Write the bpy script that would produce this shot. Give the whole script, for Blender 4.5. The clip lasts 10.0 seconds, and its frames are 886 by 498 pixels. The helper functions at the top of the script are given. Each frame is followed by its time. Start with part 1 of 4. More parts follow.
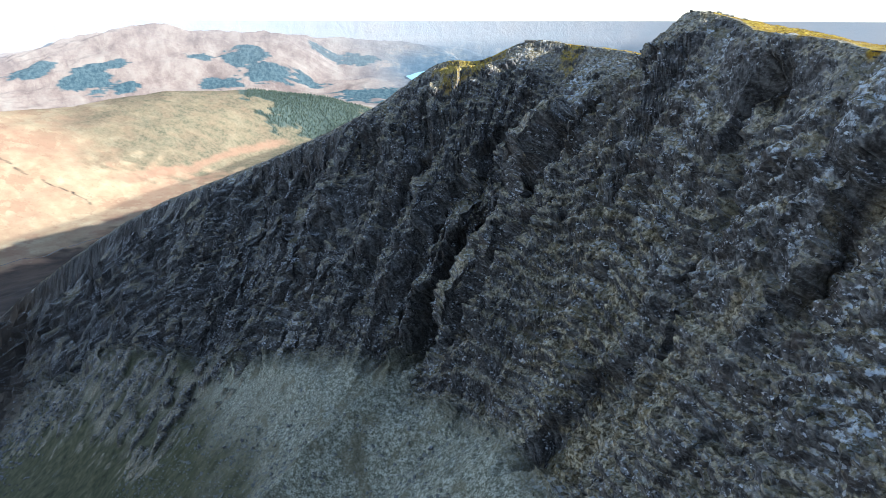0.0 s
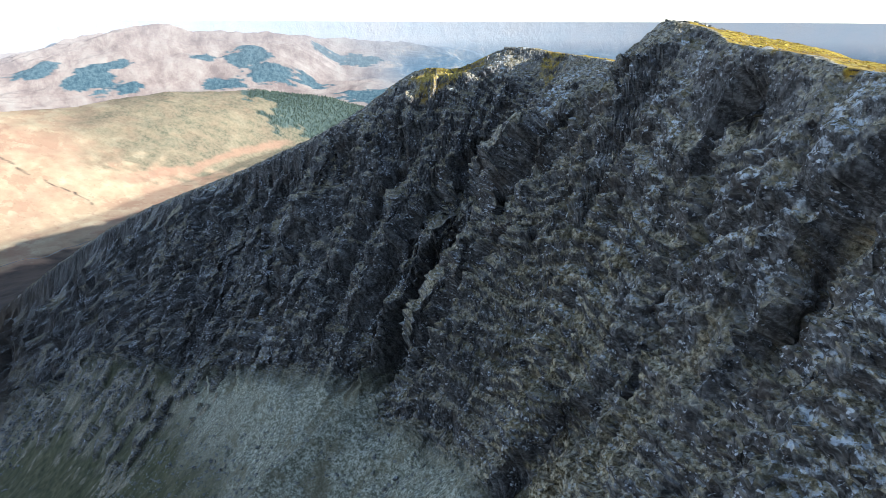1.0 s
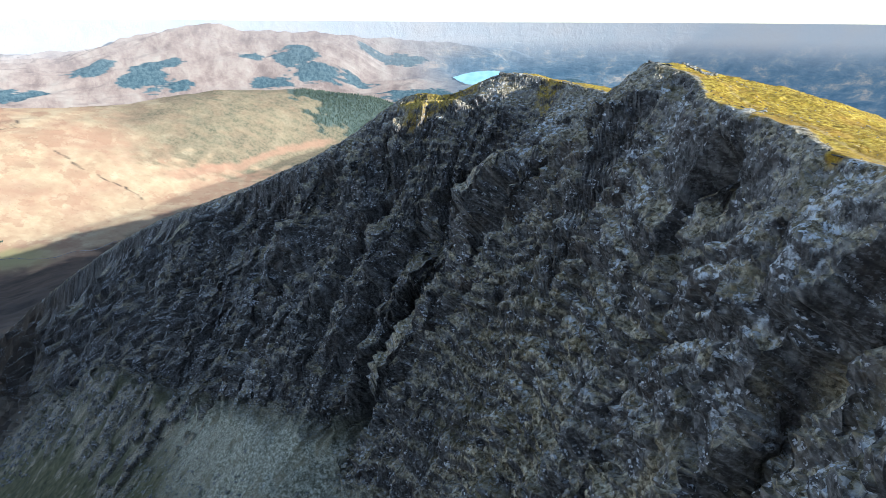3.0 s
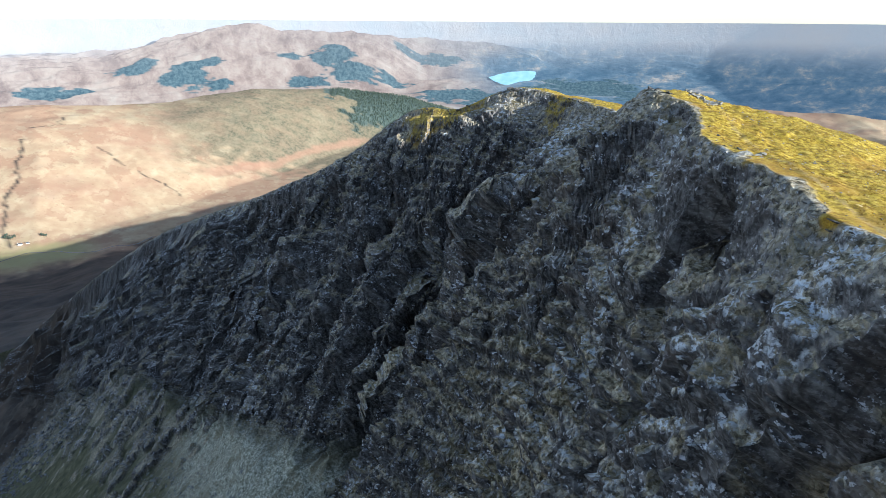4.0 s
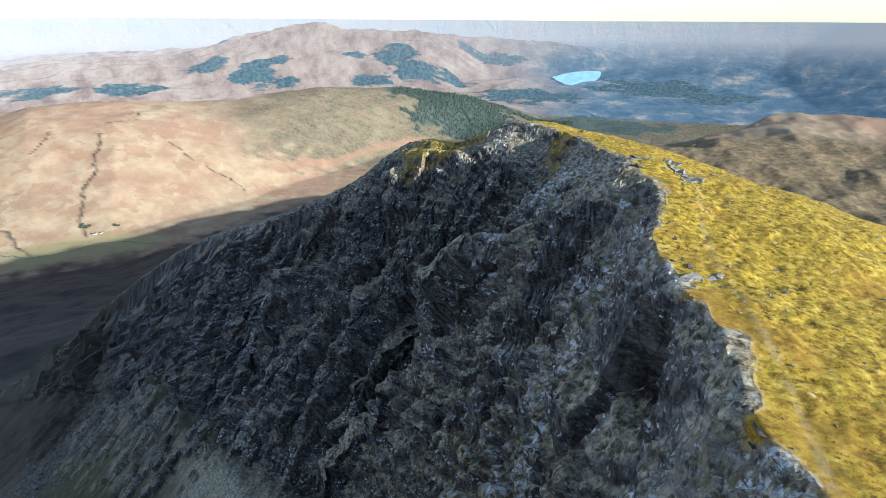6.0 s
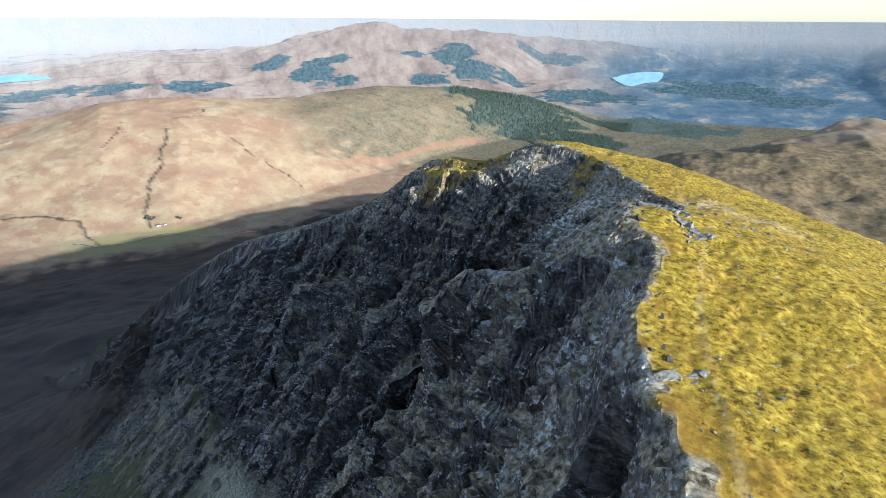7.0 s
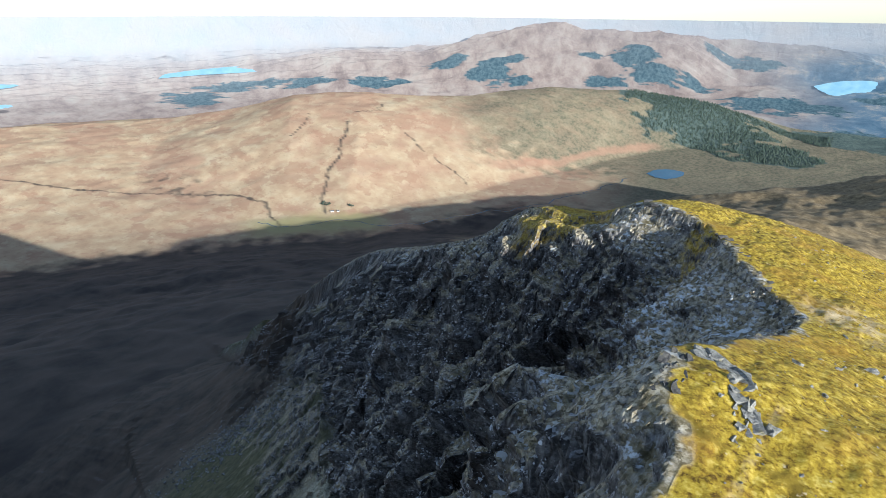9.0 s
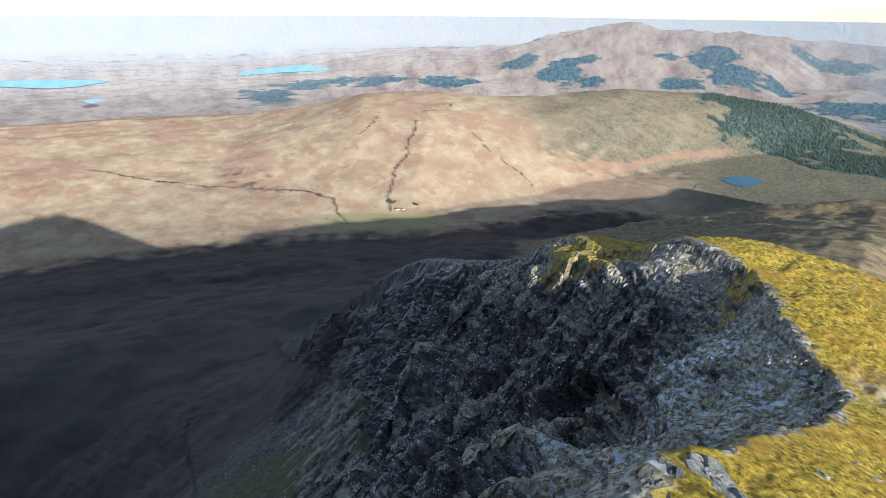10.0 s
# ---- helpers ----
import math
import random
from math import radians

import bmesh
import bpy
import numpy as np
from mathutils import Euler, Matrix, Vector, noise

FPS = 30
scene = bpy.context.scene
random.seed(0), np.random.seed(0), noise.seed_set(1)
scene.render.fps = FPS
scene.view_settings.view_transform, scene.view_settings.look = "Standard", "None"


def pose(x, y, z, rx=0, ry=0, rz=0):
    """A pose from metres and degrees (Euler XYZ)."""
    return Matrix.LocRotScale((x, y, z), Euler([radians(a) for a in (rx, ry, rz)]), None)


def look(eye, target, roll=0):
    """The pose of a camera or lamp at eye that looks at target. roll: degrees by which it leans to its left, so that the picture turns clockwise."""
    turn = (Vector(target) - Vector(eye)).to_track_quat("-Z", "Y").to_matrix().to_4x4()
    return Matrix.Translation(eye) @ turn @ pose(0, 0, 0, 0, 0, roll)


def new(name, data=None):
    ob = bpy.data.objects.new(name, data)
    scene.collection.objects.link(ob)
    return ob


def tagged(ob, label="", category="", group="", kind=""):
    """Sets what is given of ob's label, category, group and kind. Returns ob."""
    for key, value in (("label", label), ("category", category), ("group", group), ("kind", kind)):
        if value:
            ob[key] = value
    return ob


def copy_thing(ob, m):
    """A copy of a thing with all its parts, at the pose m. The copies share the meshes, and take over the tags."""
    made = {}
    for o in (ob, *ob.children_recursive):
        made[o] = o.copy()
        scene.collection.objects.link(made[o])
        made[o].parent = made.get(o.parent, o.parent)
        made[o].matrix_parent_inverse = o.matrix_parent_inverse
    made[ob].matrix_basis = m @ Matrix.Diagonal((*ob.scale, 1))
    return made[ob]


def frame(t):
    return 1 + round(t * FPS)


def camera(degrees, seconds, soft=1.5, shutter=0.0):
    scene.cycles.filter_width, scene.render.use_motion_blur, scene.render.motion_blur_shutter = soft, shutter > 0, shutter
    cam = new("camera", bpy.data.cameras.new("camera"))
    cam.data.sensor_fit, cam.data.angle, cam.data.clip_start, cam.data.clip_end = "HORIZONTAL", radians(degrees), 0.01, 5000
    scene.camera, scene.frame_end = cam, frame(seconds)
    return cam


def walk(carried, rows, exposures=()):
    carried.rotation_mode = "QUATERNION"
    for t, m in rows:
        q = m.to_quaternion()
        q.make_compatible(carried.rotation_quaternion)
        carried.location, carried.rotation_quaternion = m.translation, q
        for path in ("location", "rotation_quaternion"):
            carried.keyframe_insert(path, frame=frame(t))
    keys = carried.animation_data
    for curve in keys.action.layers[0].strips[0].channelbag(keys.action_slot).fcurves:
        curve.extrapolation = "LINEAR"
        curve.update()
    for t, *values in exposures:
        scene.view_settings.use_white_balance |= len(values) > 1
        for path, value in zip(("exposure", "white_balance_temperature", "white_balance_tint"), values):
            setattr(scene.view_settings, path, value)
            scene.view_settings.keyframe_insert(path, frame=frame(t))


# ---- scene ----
cam = camera(68.2, 10.0, soft=0.6)
METRES, EYE, TILT, LEAN, TURN = 100.0, 950.0, -20.0, 0.0, 0.0
ROWS = [
    (0.0, 0.0, 0.0, 0.0, 0.0, 0.0, -0.0),
    (0.5, 0.0341, 0.0324, 0.0152, 0.19, 0.02, -0.09),
    (1.0, 0.0673, 0.062, 0.0352, 0.28, 0.05, -0.17),
    (1.5, 0.0998, 0.0903, 0.0572, 0.56, 0.04, -0.29),
    (2.0, 0.1317, 0.1177, 0.0805, 1.4, 0.03, -0.61),
    (2.5, 0.1634, 0.1454, 0.1047, 2.57, -0.0, -1.06),
    (4.0, 0.2554, 0.234, 0.1787, 6.88, -0.2, -2.64),
    (4.5, 0.2852, 0.2654, 0.2039, 8.13, -0.28, -3.05),
    (5.0, 0.3143, 0.2974, 0.2296, 9.36, -0.39, -3.47),
    (5.5, 0.3427, 0.3301, 0.2559, 10.61, -0.51, -3.89),
    (7.0, 0.4199, 0.4324, 0.3367, 16.8, -1.17, -6.03),
    (7.5, 0.4412, 0.468, 0.3651, 20.35, -1.6, -7.27),
    (8.0, 0.4595, 0.5056, 0.3937, 23.93, -2.1, -8.47),
    (8.5, 0.475, 0.5442, 0.4225, 27.53, -2.68, -9.64),
    (9.0, 0.487, 0.5842, 0.4522, 31.12, -3.33, -10.75),
    (9.5, 0.4963, 0.6251, 0.4821, 34.51, -4.02, -11.78),
    (10.0, 0.503, 0.6678, 0.5113, 37.02, -4.57, -12.46),
]
walk(cam, [(t, pose(0, 0, EYE, TILT, LEAN, TURN) @ pose(METRES * x, METRES * y, METRES * z, 90 + pitch, roll, yaw)) for t, x, y, z, yaw, pitch, roll in ROWS],
     exposures=[(0.0, 1.32, 5400, 6), (2.5, 1.2, 5400, 6), (5.0, 0.98, 5400, 6), (10.0, 0.75, 5400, 6)])

# ---------------------------------------------------------------- light
SUN_TO = Vector((0.952, -0.307, 0.0)).normalized()      # level direction towards the sun
SUN_UP = 14.6                                          # degrees above the horizon
world = bpy.data.worlds.new("sky")
scene.world = world
world.use_nodes = True
wn = world.node_tree
sky = wn.nodes.new("ShaderNodeTexSky")
sky.sky_type, sky.sun_disc = "NISHITA", False
sky.sun_elevation = radians(SUN_UP)
sky.sun_rotation = math.atan2(SUN_TO.x, SUN_TO.y)
sky.altitude, sky.air_density, sky.dust_density, sky.ozone_density = 900, 1.0, 0.2, 1.0
veil = wn.nodes.new("ShaderNodeHueSaturation")      # thin high cloud takes colour out of the sky
veil.inputs["Saturation"].default_value = 0.68
wn.links.new(sky.outputs[0], veil.inputs["Color"])
wn.links.new(veil.outputs[0], wn.nodes["Background"].inputs[0])
wn.nodes["Background"].inputs[1].default_value = 0.105
sun = new("sun", bpy.data.lights.new("sun", "SUN"))
sun.data.energy, sun.data.angle, sun.data.color = 5.3, radians(0.5), (1.0, 0.90, 0.76)
to_sun = SUN_TO * math.cos(radians(SUN_UP)) + Vector((0, 0, math.sin(radians(SUN_UP))))
sun.matrix_world = look(to_sun * 100 + Vector((0, 0, 1000)), (0, 0, 1000))


# ---------------------------------------------------------------- number fields
def lattice(ix, iy, iz, seed):
    """A hash of whole numbers into 0..1."""
    h = (ix * 374761393 + iy * 668265263 + iz * 2147483647 + seed * 1274126177) & 0xFFFFFFFF
    h = ((h ^ (h >> 13)) * 1274126177) & 0xFFFFFFFF
    h = ((h ^ (h >> 16)) * 2246822519) & 0xFFFFFFFF
    return ((h ^ (h >> 15)) & 0xFFFFFF) / float(0xFFFFFF)


def vnoise(x, y, seed=0, z=None):
    """Smooth noise, -1..1, over arrays; with z it is solid."""
    x, y = np.asarray(x, float), np.asarray(y, float)
    ix, iy = np.floor(x).astype(np.int64), np.floor(y).astype(np.int64)
    fx, fy = x - ix, y - iy
    u, v = fx * fx * fx * (fx * (fx * 6 - 15) + 10), fy * fy * fy * (fy * (fy * 6 - 15) + 10)

    def plane(k):
        a = lattice(ix, iy, k, seed) * (1 - u) + lattice(ix + 1, iy, k, seed) * u
        b = lattice(ix, iy + 1, k, seed) * (1 - u) + lattice(ix + 1, iy + 1, k, seed) * u
        return a * (1 - v) + b * v
    if z is None:
        return plane(0) * 2 - 1
    iz = np.floor(z).astype(np.int64)
    fz = z - iz
    w = fz * fz * fz * (fz * (fz * 6 - 15) + 10)
    return (plane(iz) * (1 - w) + plane(iz + 1) * w) * 2 - 1


def fbm(x, y, octaves=4, seed=0, z=None, gain=0.5):
    total, amp, norm = 0.0, 1.0, 0.0
    for k in range(octaves):
        total = total + amp * vnoise(x * 2 ** k + 17.3 * k, y * 2 ** k - 9.1 * k, seed + k, None if z is None else z * 2 ** k)
        norm += amp
        amp *= gain
    return total / norm


def ridged(x, y, octaves=4, seed=0, z=None, gain=0.5):
    total, amp, norm = 0.0, 1.0, 0.0
    for k in range(octaves):
        total = total + amp * (1 - 2 * np.abs(vnoise(x * 2 ** k + 31.7 * k, y * 2 ** k + 5.3 * k, seed + k, None if z is None else z * 2 ** k)))
        norm += amp
        amp *= gain
    return total / norm


def sstep(a, b, x):
    t = np.clip((x - a) / (b - a), 0, 1)
    return t * t * (3 - 2 * t)


def soft_interp(x, xs, ys):
    """Interpolation through knots with rounded joints."""
    i = np.clip(np.searchsorted(xs, x) - 1, 0, len(xs) - 2)
    xs, ys = np.asarray(xs, float), np.asarray(ys, float)
    t = np.clip((x - xs[i]) / (xs[i + 1] - xs[i]), 0, 1)
    t = 0.5 * t + 0.5 * t * t * (3 - 2 * t)
    return ys[i] * (1 - t) + ys[i + 1] * t


# ---------------------------------------------------------------- the lie of the land
# crest of the corrie wall: x, y, height
CREST = [(-1700, -800, 600), (-884, -566, 965), (-420, -600, 958), (-150, -480, 944), (40, -300, 920), (60, -100, 940), (52, 0, 949),
         (48.5, 40, 946.5), (47.3, 69, 946), (45.2, 81, 947), (42.0, 93, 947.6), (43.2, 103, 948.9), (40.4, 112, 949.9),
         (43.2, 123.5, 946.8), (47, 139, 942.2), (45.8, 148, 940.8), (39.8, 156, 941.6), (33.5, 168.5, 942), (22, 174, 943),
         (10, 176, 938), (-2, 180.5, 936.5), (-22, 199, 922), (-65, 240, 898), (-146, 306, 858), (-215, 345, 815), (-330, 400, 740)]
# the wall below the crest, by crest point: bench width, bench slope, wall slope, wall height
FACE = [(0, 4, 0.5, 1.0, 60), (4, 4, 0.6, 1.5, 80), (7, 2, 0.9, 1.75, 62), (9, 1.5, 1.0, 2.45, 62), (10.5, 2, 1.2, 2.3, 64), (11.3, 3, 1.0, 2.15, 70),
        (11.8, 7, 0.55, 2.0, 68), (12.3, 12, 0.8, 1.75, 68), (13.2, 24, 0.75, 1.9, 60), (14.5, 19, 0.55, 1.9, 60), (16, 13, 0.75, 1.9, 60), (18, 6, 1.2, 1.75, 62),
        (20, 3, 1.0, 1.85, 68), (21, 2, 0.9, 2.05, 70), (22, 2, 0.8, 2.1, 68), (23, 2, 0.7, 2.2, 60), (24, 2, 0.7, 2.05, 52), (25, 6, 0.5, 1.5, 36)]


# broad swellings and hollows of the wall: x, y, reach, height
BULGES = [(-12, 178, 12, 3.5), (17, 154, 12, 6.2), (3, 148, 10, 11.5), (-11, 150, 13, 2.0), (30, 83, 9, -4.5), (34, 64, 8, -3.1), (40, 71, 5, 5.0),
          (-90, 238, 16, 4.5), (-190, 297, 30, -8.1), (-227, 335, 35, -12.6), (9, 168, 10, 4.2), (24, 114, 9, -7.0), (-28, 190, 12, 3.5), (-43, 200, 11, -4.0),
          (36, 100, 8, 2.0), (38, 88, 7, -1.7), (30, 165, 7, -3.0), (-5, 128, 12, -9.5)]
# the deep gullies, each down the wall: depth, half width, then x, y
GULLIES = [(6.0, 5.5, (-21, 200), (-30, 198.5), (-42, 197.5), (-52, 192.5), (-60, 187)),
           (5.5, 4.2, (26, 155), (15, 156), (8, 153.8), (0, 152.8), (-6, 150.5), (-12, 147.5), (-18, 144)),
           (6.5, 4.6, (29, 137.5), (23, 136.5), (17, 138), (11, 140.8), (4, 141.5), (-3, 139.8), (-9, 138)),
           (4.0, 3.2, (24, 125.5), (17, 126.3), (11, 129), (6, 131.5), (0, 133)),
           (4.0, 2.4, (17, 117), (13, 118), (10, 120), (7.5, 121), (4, 121), (0, 118.6)),
           (3.5, 2.8, (-2, 166), (-8, 163.5), (-13, 163), (-18, 160.5), (-25, 156))]
CLEFTS = [(3.0, 1.5, (42, 86), (39.4, 87.5), (37.8, 84.5), (36, 80.5)),
          (2.4, 1.3, (44, 91), (42.3, 86.5), (41, 82.5)),
          (2.6, 2.0, (44.5, 60.5), (41.5, 60.7), (40, 62.3), (38.8, 62.5), (37.2, 62), (34, 62.5)),
          (2.4, 2.2, (26, 81.5), (23, 83.6), (20.5, 84.2), (15.4, 86), (10, 88)),
          (2.2, 1.5, (32, 99), (29, 97), (25, 96), (20, 94)),
          (2.0, 1.4, (33.5, 84), (31, 80), (28.5, 77.5), (26, 77))]
# the ribs between them: height, half width, then x, y
RIBS = [(4.5, 7.0, (-16, 189), (-20, 184.5), (-25, 180.5), (-30, 179.5), (-36, 180), (-43, 179.5)),
        (4.0, 4.5, (28, 149), (18, 149.7), (11, 148), (5, 146.6), (-1, 145.8), (-8, 143.5), (-14, 140)),
        (3.6, 4.2, (29, 129.5), (22, 130), (17.5, 131.8), (14, 134.2), (9, 136.6), (4, 137)),
        (3.4, 3.6, (16, 121.5), (9, 125), (4, 126.3), (0, 125)),
        (3.2, 5.0, (34, 119.5), (28, 120), (24, 118.5), (19.5, 116), (16, 115), (11, 113), (6, 110.5)),
        (2.2, 3.5, (10, 165), (2, 161.5), (-5, 158.5), (-11, 155.5), (-17, 151))]
# shelves that slant over the face: how far they stand out, half width, then x, y
SHELVES = [(1.5, 1.8, (27, 122.5), (31.5, 104), (36.2, 92.8), (38, 82)),
           (1.7, 1.6, (38.2, 78), (40, 71), (41.5, 67.6), (43, 63.5)),
           (1.2, 1.6, (22, 110), (26, 100), (29, 90), (31, 82)),
           (1.0, 1.4, (33, 110), (36, 101), (38.5, 94))]
# a grassy ramp that slants over the wall
RAMP = ((42, 57), (39.5, 61), (38, 62.5), (36, 66), (33.4, 68.5), (29.4, 70.5), (26, 74), (23.5, 79), (19, 82), (13, 83))


def way_off(x, y, line):
    """Distance to a plan line, and how far along it (0..1) the nearest point is."""
    best, along = np.full(np.shape(x), 1e18), np.zeros(np.shape(x))
    n = len(line) - 1
    for i in range(n):
        (ax, ay), (bx, by) = line[i], line[i + 1]
        ex, ey = bx - ax, by - ay
        t = np.clip(((x - ax) * ex + (y - ay) * ey) / (ex * ex + ey * ey), 0, 1)
        q = (x - ax - t * ex) ** 2 + (y - ay - t * ey) ** 2
        along = np.where(q < best, (i + t) / n, along)
        best = np.minimum(best, q)
    return np.sqrt(best), along


def catmull(points, n):
    p = [Vector(q) for q in points]
    p = [2 * p[0] - p[1]] + p + [2 * p[-1] - p[-2]]
    out, index = [], []
    for i in range(1, len(p) - 2):
        for k in range(n):
            t = k / n
            a, b, c, d = p[i - 1], p[i], p[i + 1], p[i + 2]
            m1, m2 = (c - a) * 0.5, (d - b) * 0.5
            out.append((2 * t ** 3 - 3 * t * t + 1) * b + (t ** 3 - 2 * t * t + t) * m1 + (-2 * t ** 3 + 3 * t * t) * c + (t ** 3 - t * t) * m2)
            index.append(i - 1 + t)
    out.append(p[-2])
    index.append(len(points) - 1)
    return np.array([tuple(v) for v in out]), np.array(index)


LINE, LINE_U = catmull(CREST, 4)


def to_crest(x, y):
    """Signed way to the crest (+ on the grass side), the crest's height there, its point number and its length along."""
    best = np.full(x.shape, 1e18)
    sign, zc, uu, ss = np.zeros(x.shape), np.zeros(x.shape), np.zeros(x.shape), np.zeros(x.shape)
    run = 0.0
    for i in range(len(LINE) - 1):
        ax, ay, az = LINE[i]
        bx, by, bz = LINE[i + 1]
        ex, ey = bx - ax, by - ay
        ll = ex * ex + ey * ey
        t = np.clip(((x - ax) * ex + (y - ay) * ey) / ll, 0, 1)
        dx, dy = x - ax - t * ex, y - ay - t * ey
        d2 = dx * dx + dy * dy
        m = d2 < best
        best = np.where(m, d2, best)
        side = np.where(ex * dy - ey * dx > 0, -1.0, 1.0)
        sign = np.where(m, side, sign)
        zc = np.where(m, az + t * (bz - az), zc)
        uu = np.where(m, LINE_U[i] + t * (LINE_U[i + 1] - LINE_U[i]), uu)
        ss = np.where(m, run + t * ll ** 0.5, ss)
        run += ll ** 0.5
    # in the hollows of the crest line two stretches are as near as each other: blend them
    best = np.sqrt(best)
    mid = (best > 3) & (best < 120)
    px, py, near = x[mid], y[mid], best[mid]
    reach = 0.10 * near + 0.3
    wt, sums = np.zeros(px.shape), [np.zeros(px.shape) for _ in range(3)]
    run = 0.0
    for i in range(len(LINE) - 1):
        ax, ay, az = LINE[i]
        bx, by, bz = LINE[i + 1]
        ex, ey = bx - ax, by - ay
        ll = ex * ex + ey * ey
        if ay > -150 and ax > -450:
            t = np.clip(((px - ax) * ex + (py - ay) * ey) / ll, 0, 1)
            w = np.exp(-(np.hypot(px - ax - t * ex, py - ay - t * ey) - near) / reach)
            wt += w
            for total, value in zip(sums, (az + t * (bz - az), LINE_U[i] + t * (LINE_U[i + 1] - LINE_U[i]), run + t * ll ** 0.5)):
                total += w * value
        run += ll ** 0.5
    ok = wt > 1e-3
    f = np.where(ok, sstep(3, 9, near), 0)
    wt = np.maximum(wt, 1e-9)
    zc[mid], uu[mid], ss[mid] = (a[mid] * (1 - f) + f * total / wt for a, total in zip((zc, uu, ss), sums))
    return sign * best, zc, uu, ss


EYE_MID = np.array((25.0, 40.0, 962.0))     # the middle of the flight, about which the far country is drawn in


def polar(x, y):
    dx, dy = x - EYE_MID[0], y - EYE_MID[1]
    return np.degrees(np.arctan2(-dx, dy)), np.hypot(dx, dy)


# the lower slopes, by bearing: height at 350 m and at 1000 m, then a shoulder's distance and height
SLOPE = [(-60, 800, 520, 2700, 560), (-25, 780, 470, 2700, 620), (-14, 780, 470, 2700, 605), (-8, 780, 540, 2400, 545),
         (3.6, 765, 640, 2100, 475), (9, 760, 640, 2000, 455), (13.8, 755, 600, 1900, 445), (18, 755, 560, 1750, 455), (24, 750, 520, 1600, 450),
         (30, 745, 520, 1650, 330), (40, 720, 530, 1700, 290), (55, 700, 520, 1700, 290), (70, 700, 520, 1700, 290), (100, 760, 560, 1700, 300)]
# the hill over the glen, by bearing: its foot, its top and the top's height
HILL = [(-60, 3800, 5200, 110), (0, 4000, 5400, 100), (5, 4400, 5400, 115), (7, 4600, 5400, 178), (11, 4600, 5400, 293), (15.6, 4200, 5300, 380),
        (22.5, 3550, 5000, 423), (29, 3150, 4700, 390), (35, 2950, 4500, 405), (40, 2780, 4500, 438), (45.7, 2830, 4500, 422),
        (51.4, 2800, 4700, 314), (56, 2790, 4900, 243), (66, 2850, 5000, 245), (75, 3016, 5000, 254), (100, 3200, 5000, 254)]
# the far hill, by bearing: its foot, top and the top's height; and the rim of the land
FAR = [(-60, 9000, 14000, 110), (-2, 9400, 14000, 110), (0, 9400, 12000, 300), (3.5, 9500, 12000, 400), (8, 9000, 12000, 440), (12, 7500, 10500, 600),
       (15, 7000, 10000, 643), (20, 6800, 10000, 660), (25, 6600, 10000, 748), (28.7, 6600, 10000, 590), (34, 6600, 10000, 346),
       (40, 6600, 10000, 346), (45, 6800, 10000, 241), (50, 7500, 10000, 110), (75, 8000, 12000, 130), (100, 8000, 12000, 130)]
RIM = [(-60, 260), (-20, 230), (0, 200), (20, 300), (35, 420), (50, 460), (75, 480), (100, 480)]


def table(rows, column, az):
    return np.interp(az, [r[0] for r in rows], [r[column] for r in rows])


def valley_height(az, r):
    a = np.clip(az, -60, 100)
    a = a + 1.2 * vnoise(r / 900, az / 9, 71)
    z350, z1000, rs, zs = (table(SLOPE, k, a) for k in (1, 2, 3, 4))
    rf, rt, zt = (table(HILL, k, a) for k in (1, 2, 3))
    ff, ft, fz = (table(FAR, k, a) for k in (1, 2, 3))
    rim = table(RIM, 1, a)
    floor = np.minimum(rf - 300, 2600 + 0 * rf)
    floor = np.maximum(floor, rs + 500)
    knots = [np.zeros_like(r), 350 + 0 * r, 1000 + 0 * r, rs, floor, rf, rt, rt + 900, np.maximum(ff, rt + 1000), np.maximum(ft, rt + 2500), 15500 + 0 * r, 30000 + 0 * r, 60000 + 0 * r]
    high = [z350 + 120, z350, z1000, zs, 104 + 0 * r, 108 + 0 * r, zt, np.minimum(zt, 125), 85 + 0 * r, fz, np.minimum(fz, 140), rim, rim]
    z = high[0].copy()
    for k in range(len(knots) - 1):
        t = np.clip((r - knots[k]) / (knots[k + 1] - knots[k]), 0, 1)
        if k == 5:
            t = np.sin(t * math.pi / 2) ** 1.15
        elif k in (3, 7, 8, 10):
            t = 0.4 * t + 0.6 * t * t * (3 - 2 * t)
        z = np.where(r >= knots[k], high[k] * (1 - t) + high[k + 1] * t, z)
    return z, rf, rt


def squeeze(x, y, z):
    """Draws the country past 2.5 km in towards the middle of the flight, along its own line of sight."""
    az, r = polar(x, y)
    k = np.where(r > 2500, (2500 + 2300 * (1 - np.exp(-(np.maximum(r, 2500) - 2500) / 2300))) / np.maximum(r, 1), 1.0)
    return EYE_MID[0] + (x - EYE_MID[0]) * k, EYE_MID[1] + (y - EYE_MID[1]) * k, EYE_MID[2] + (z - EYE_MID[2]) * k


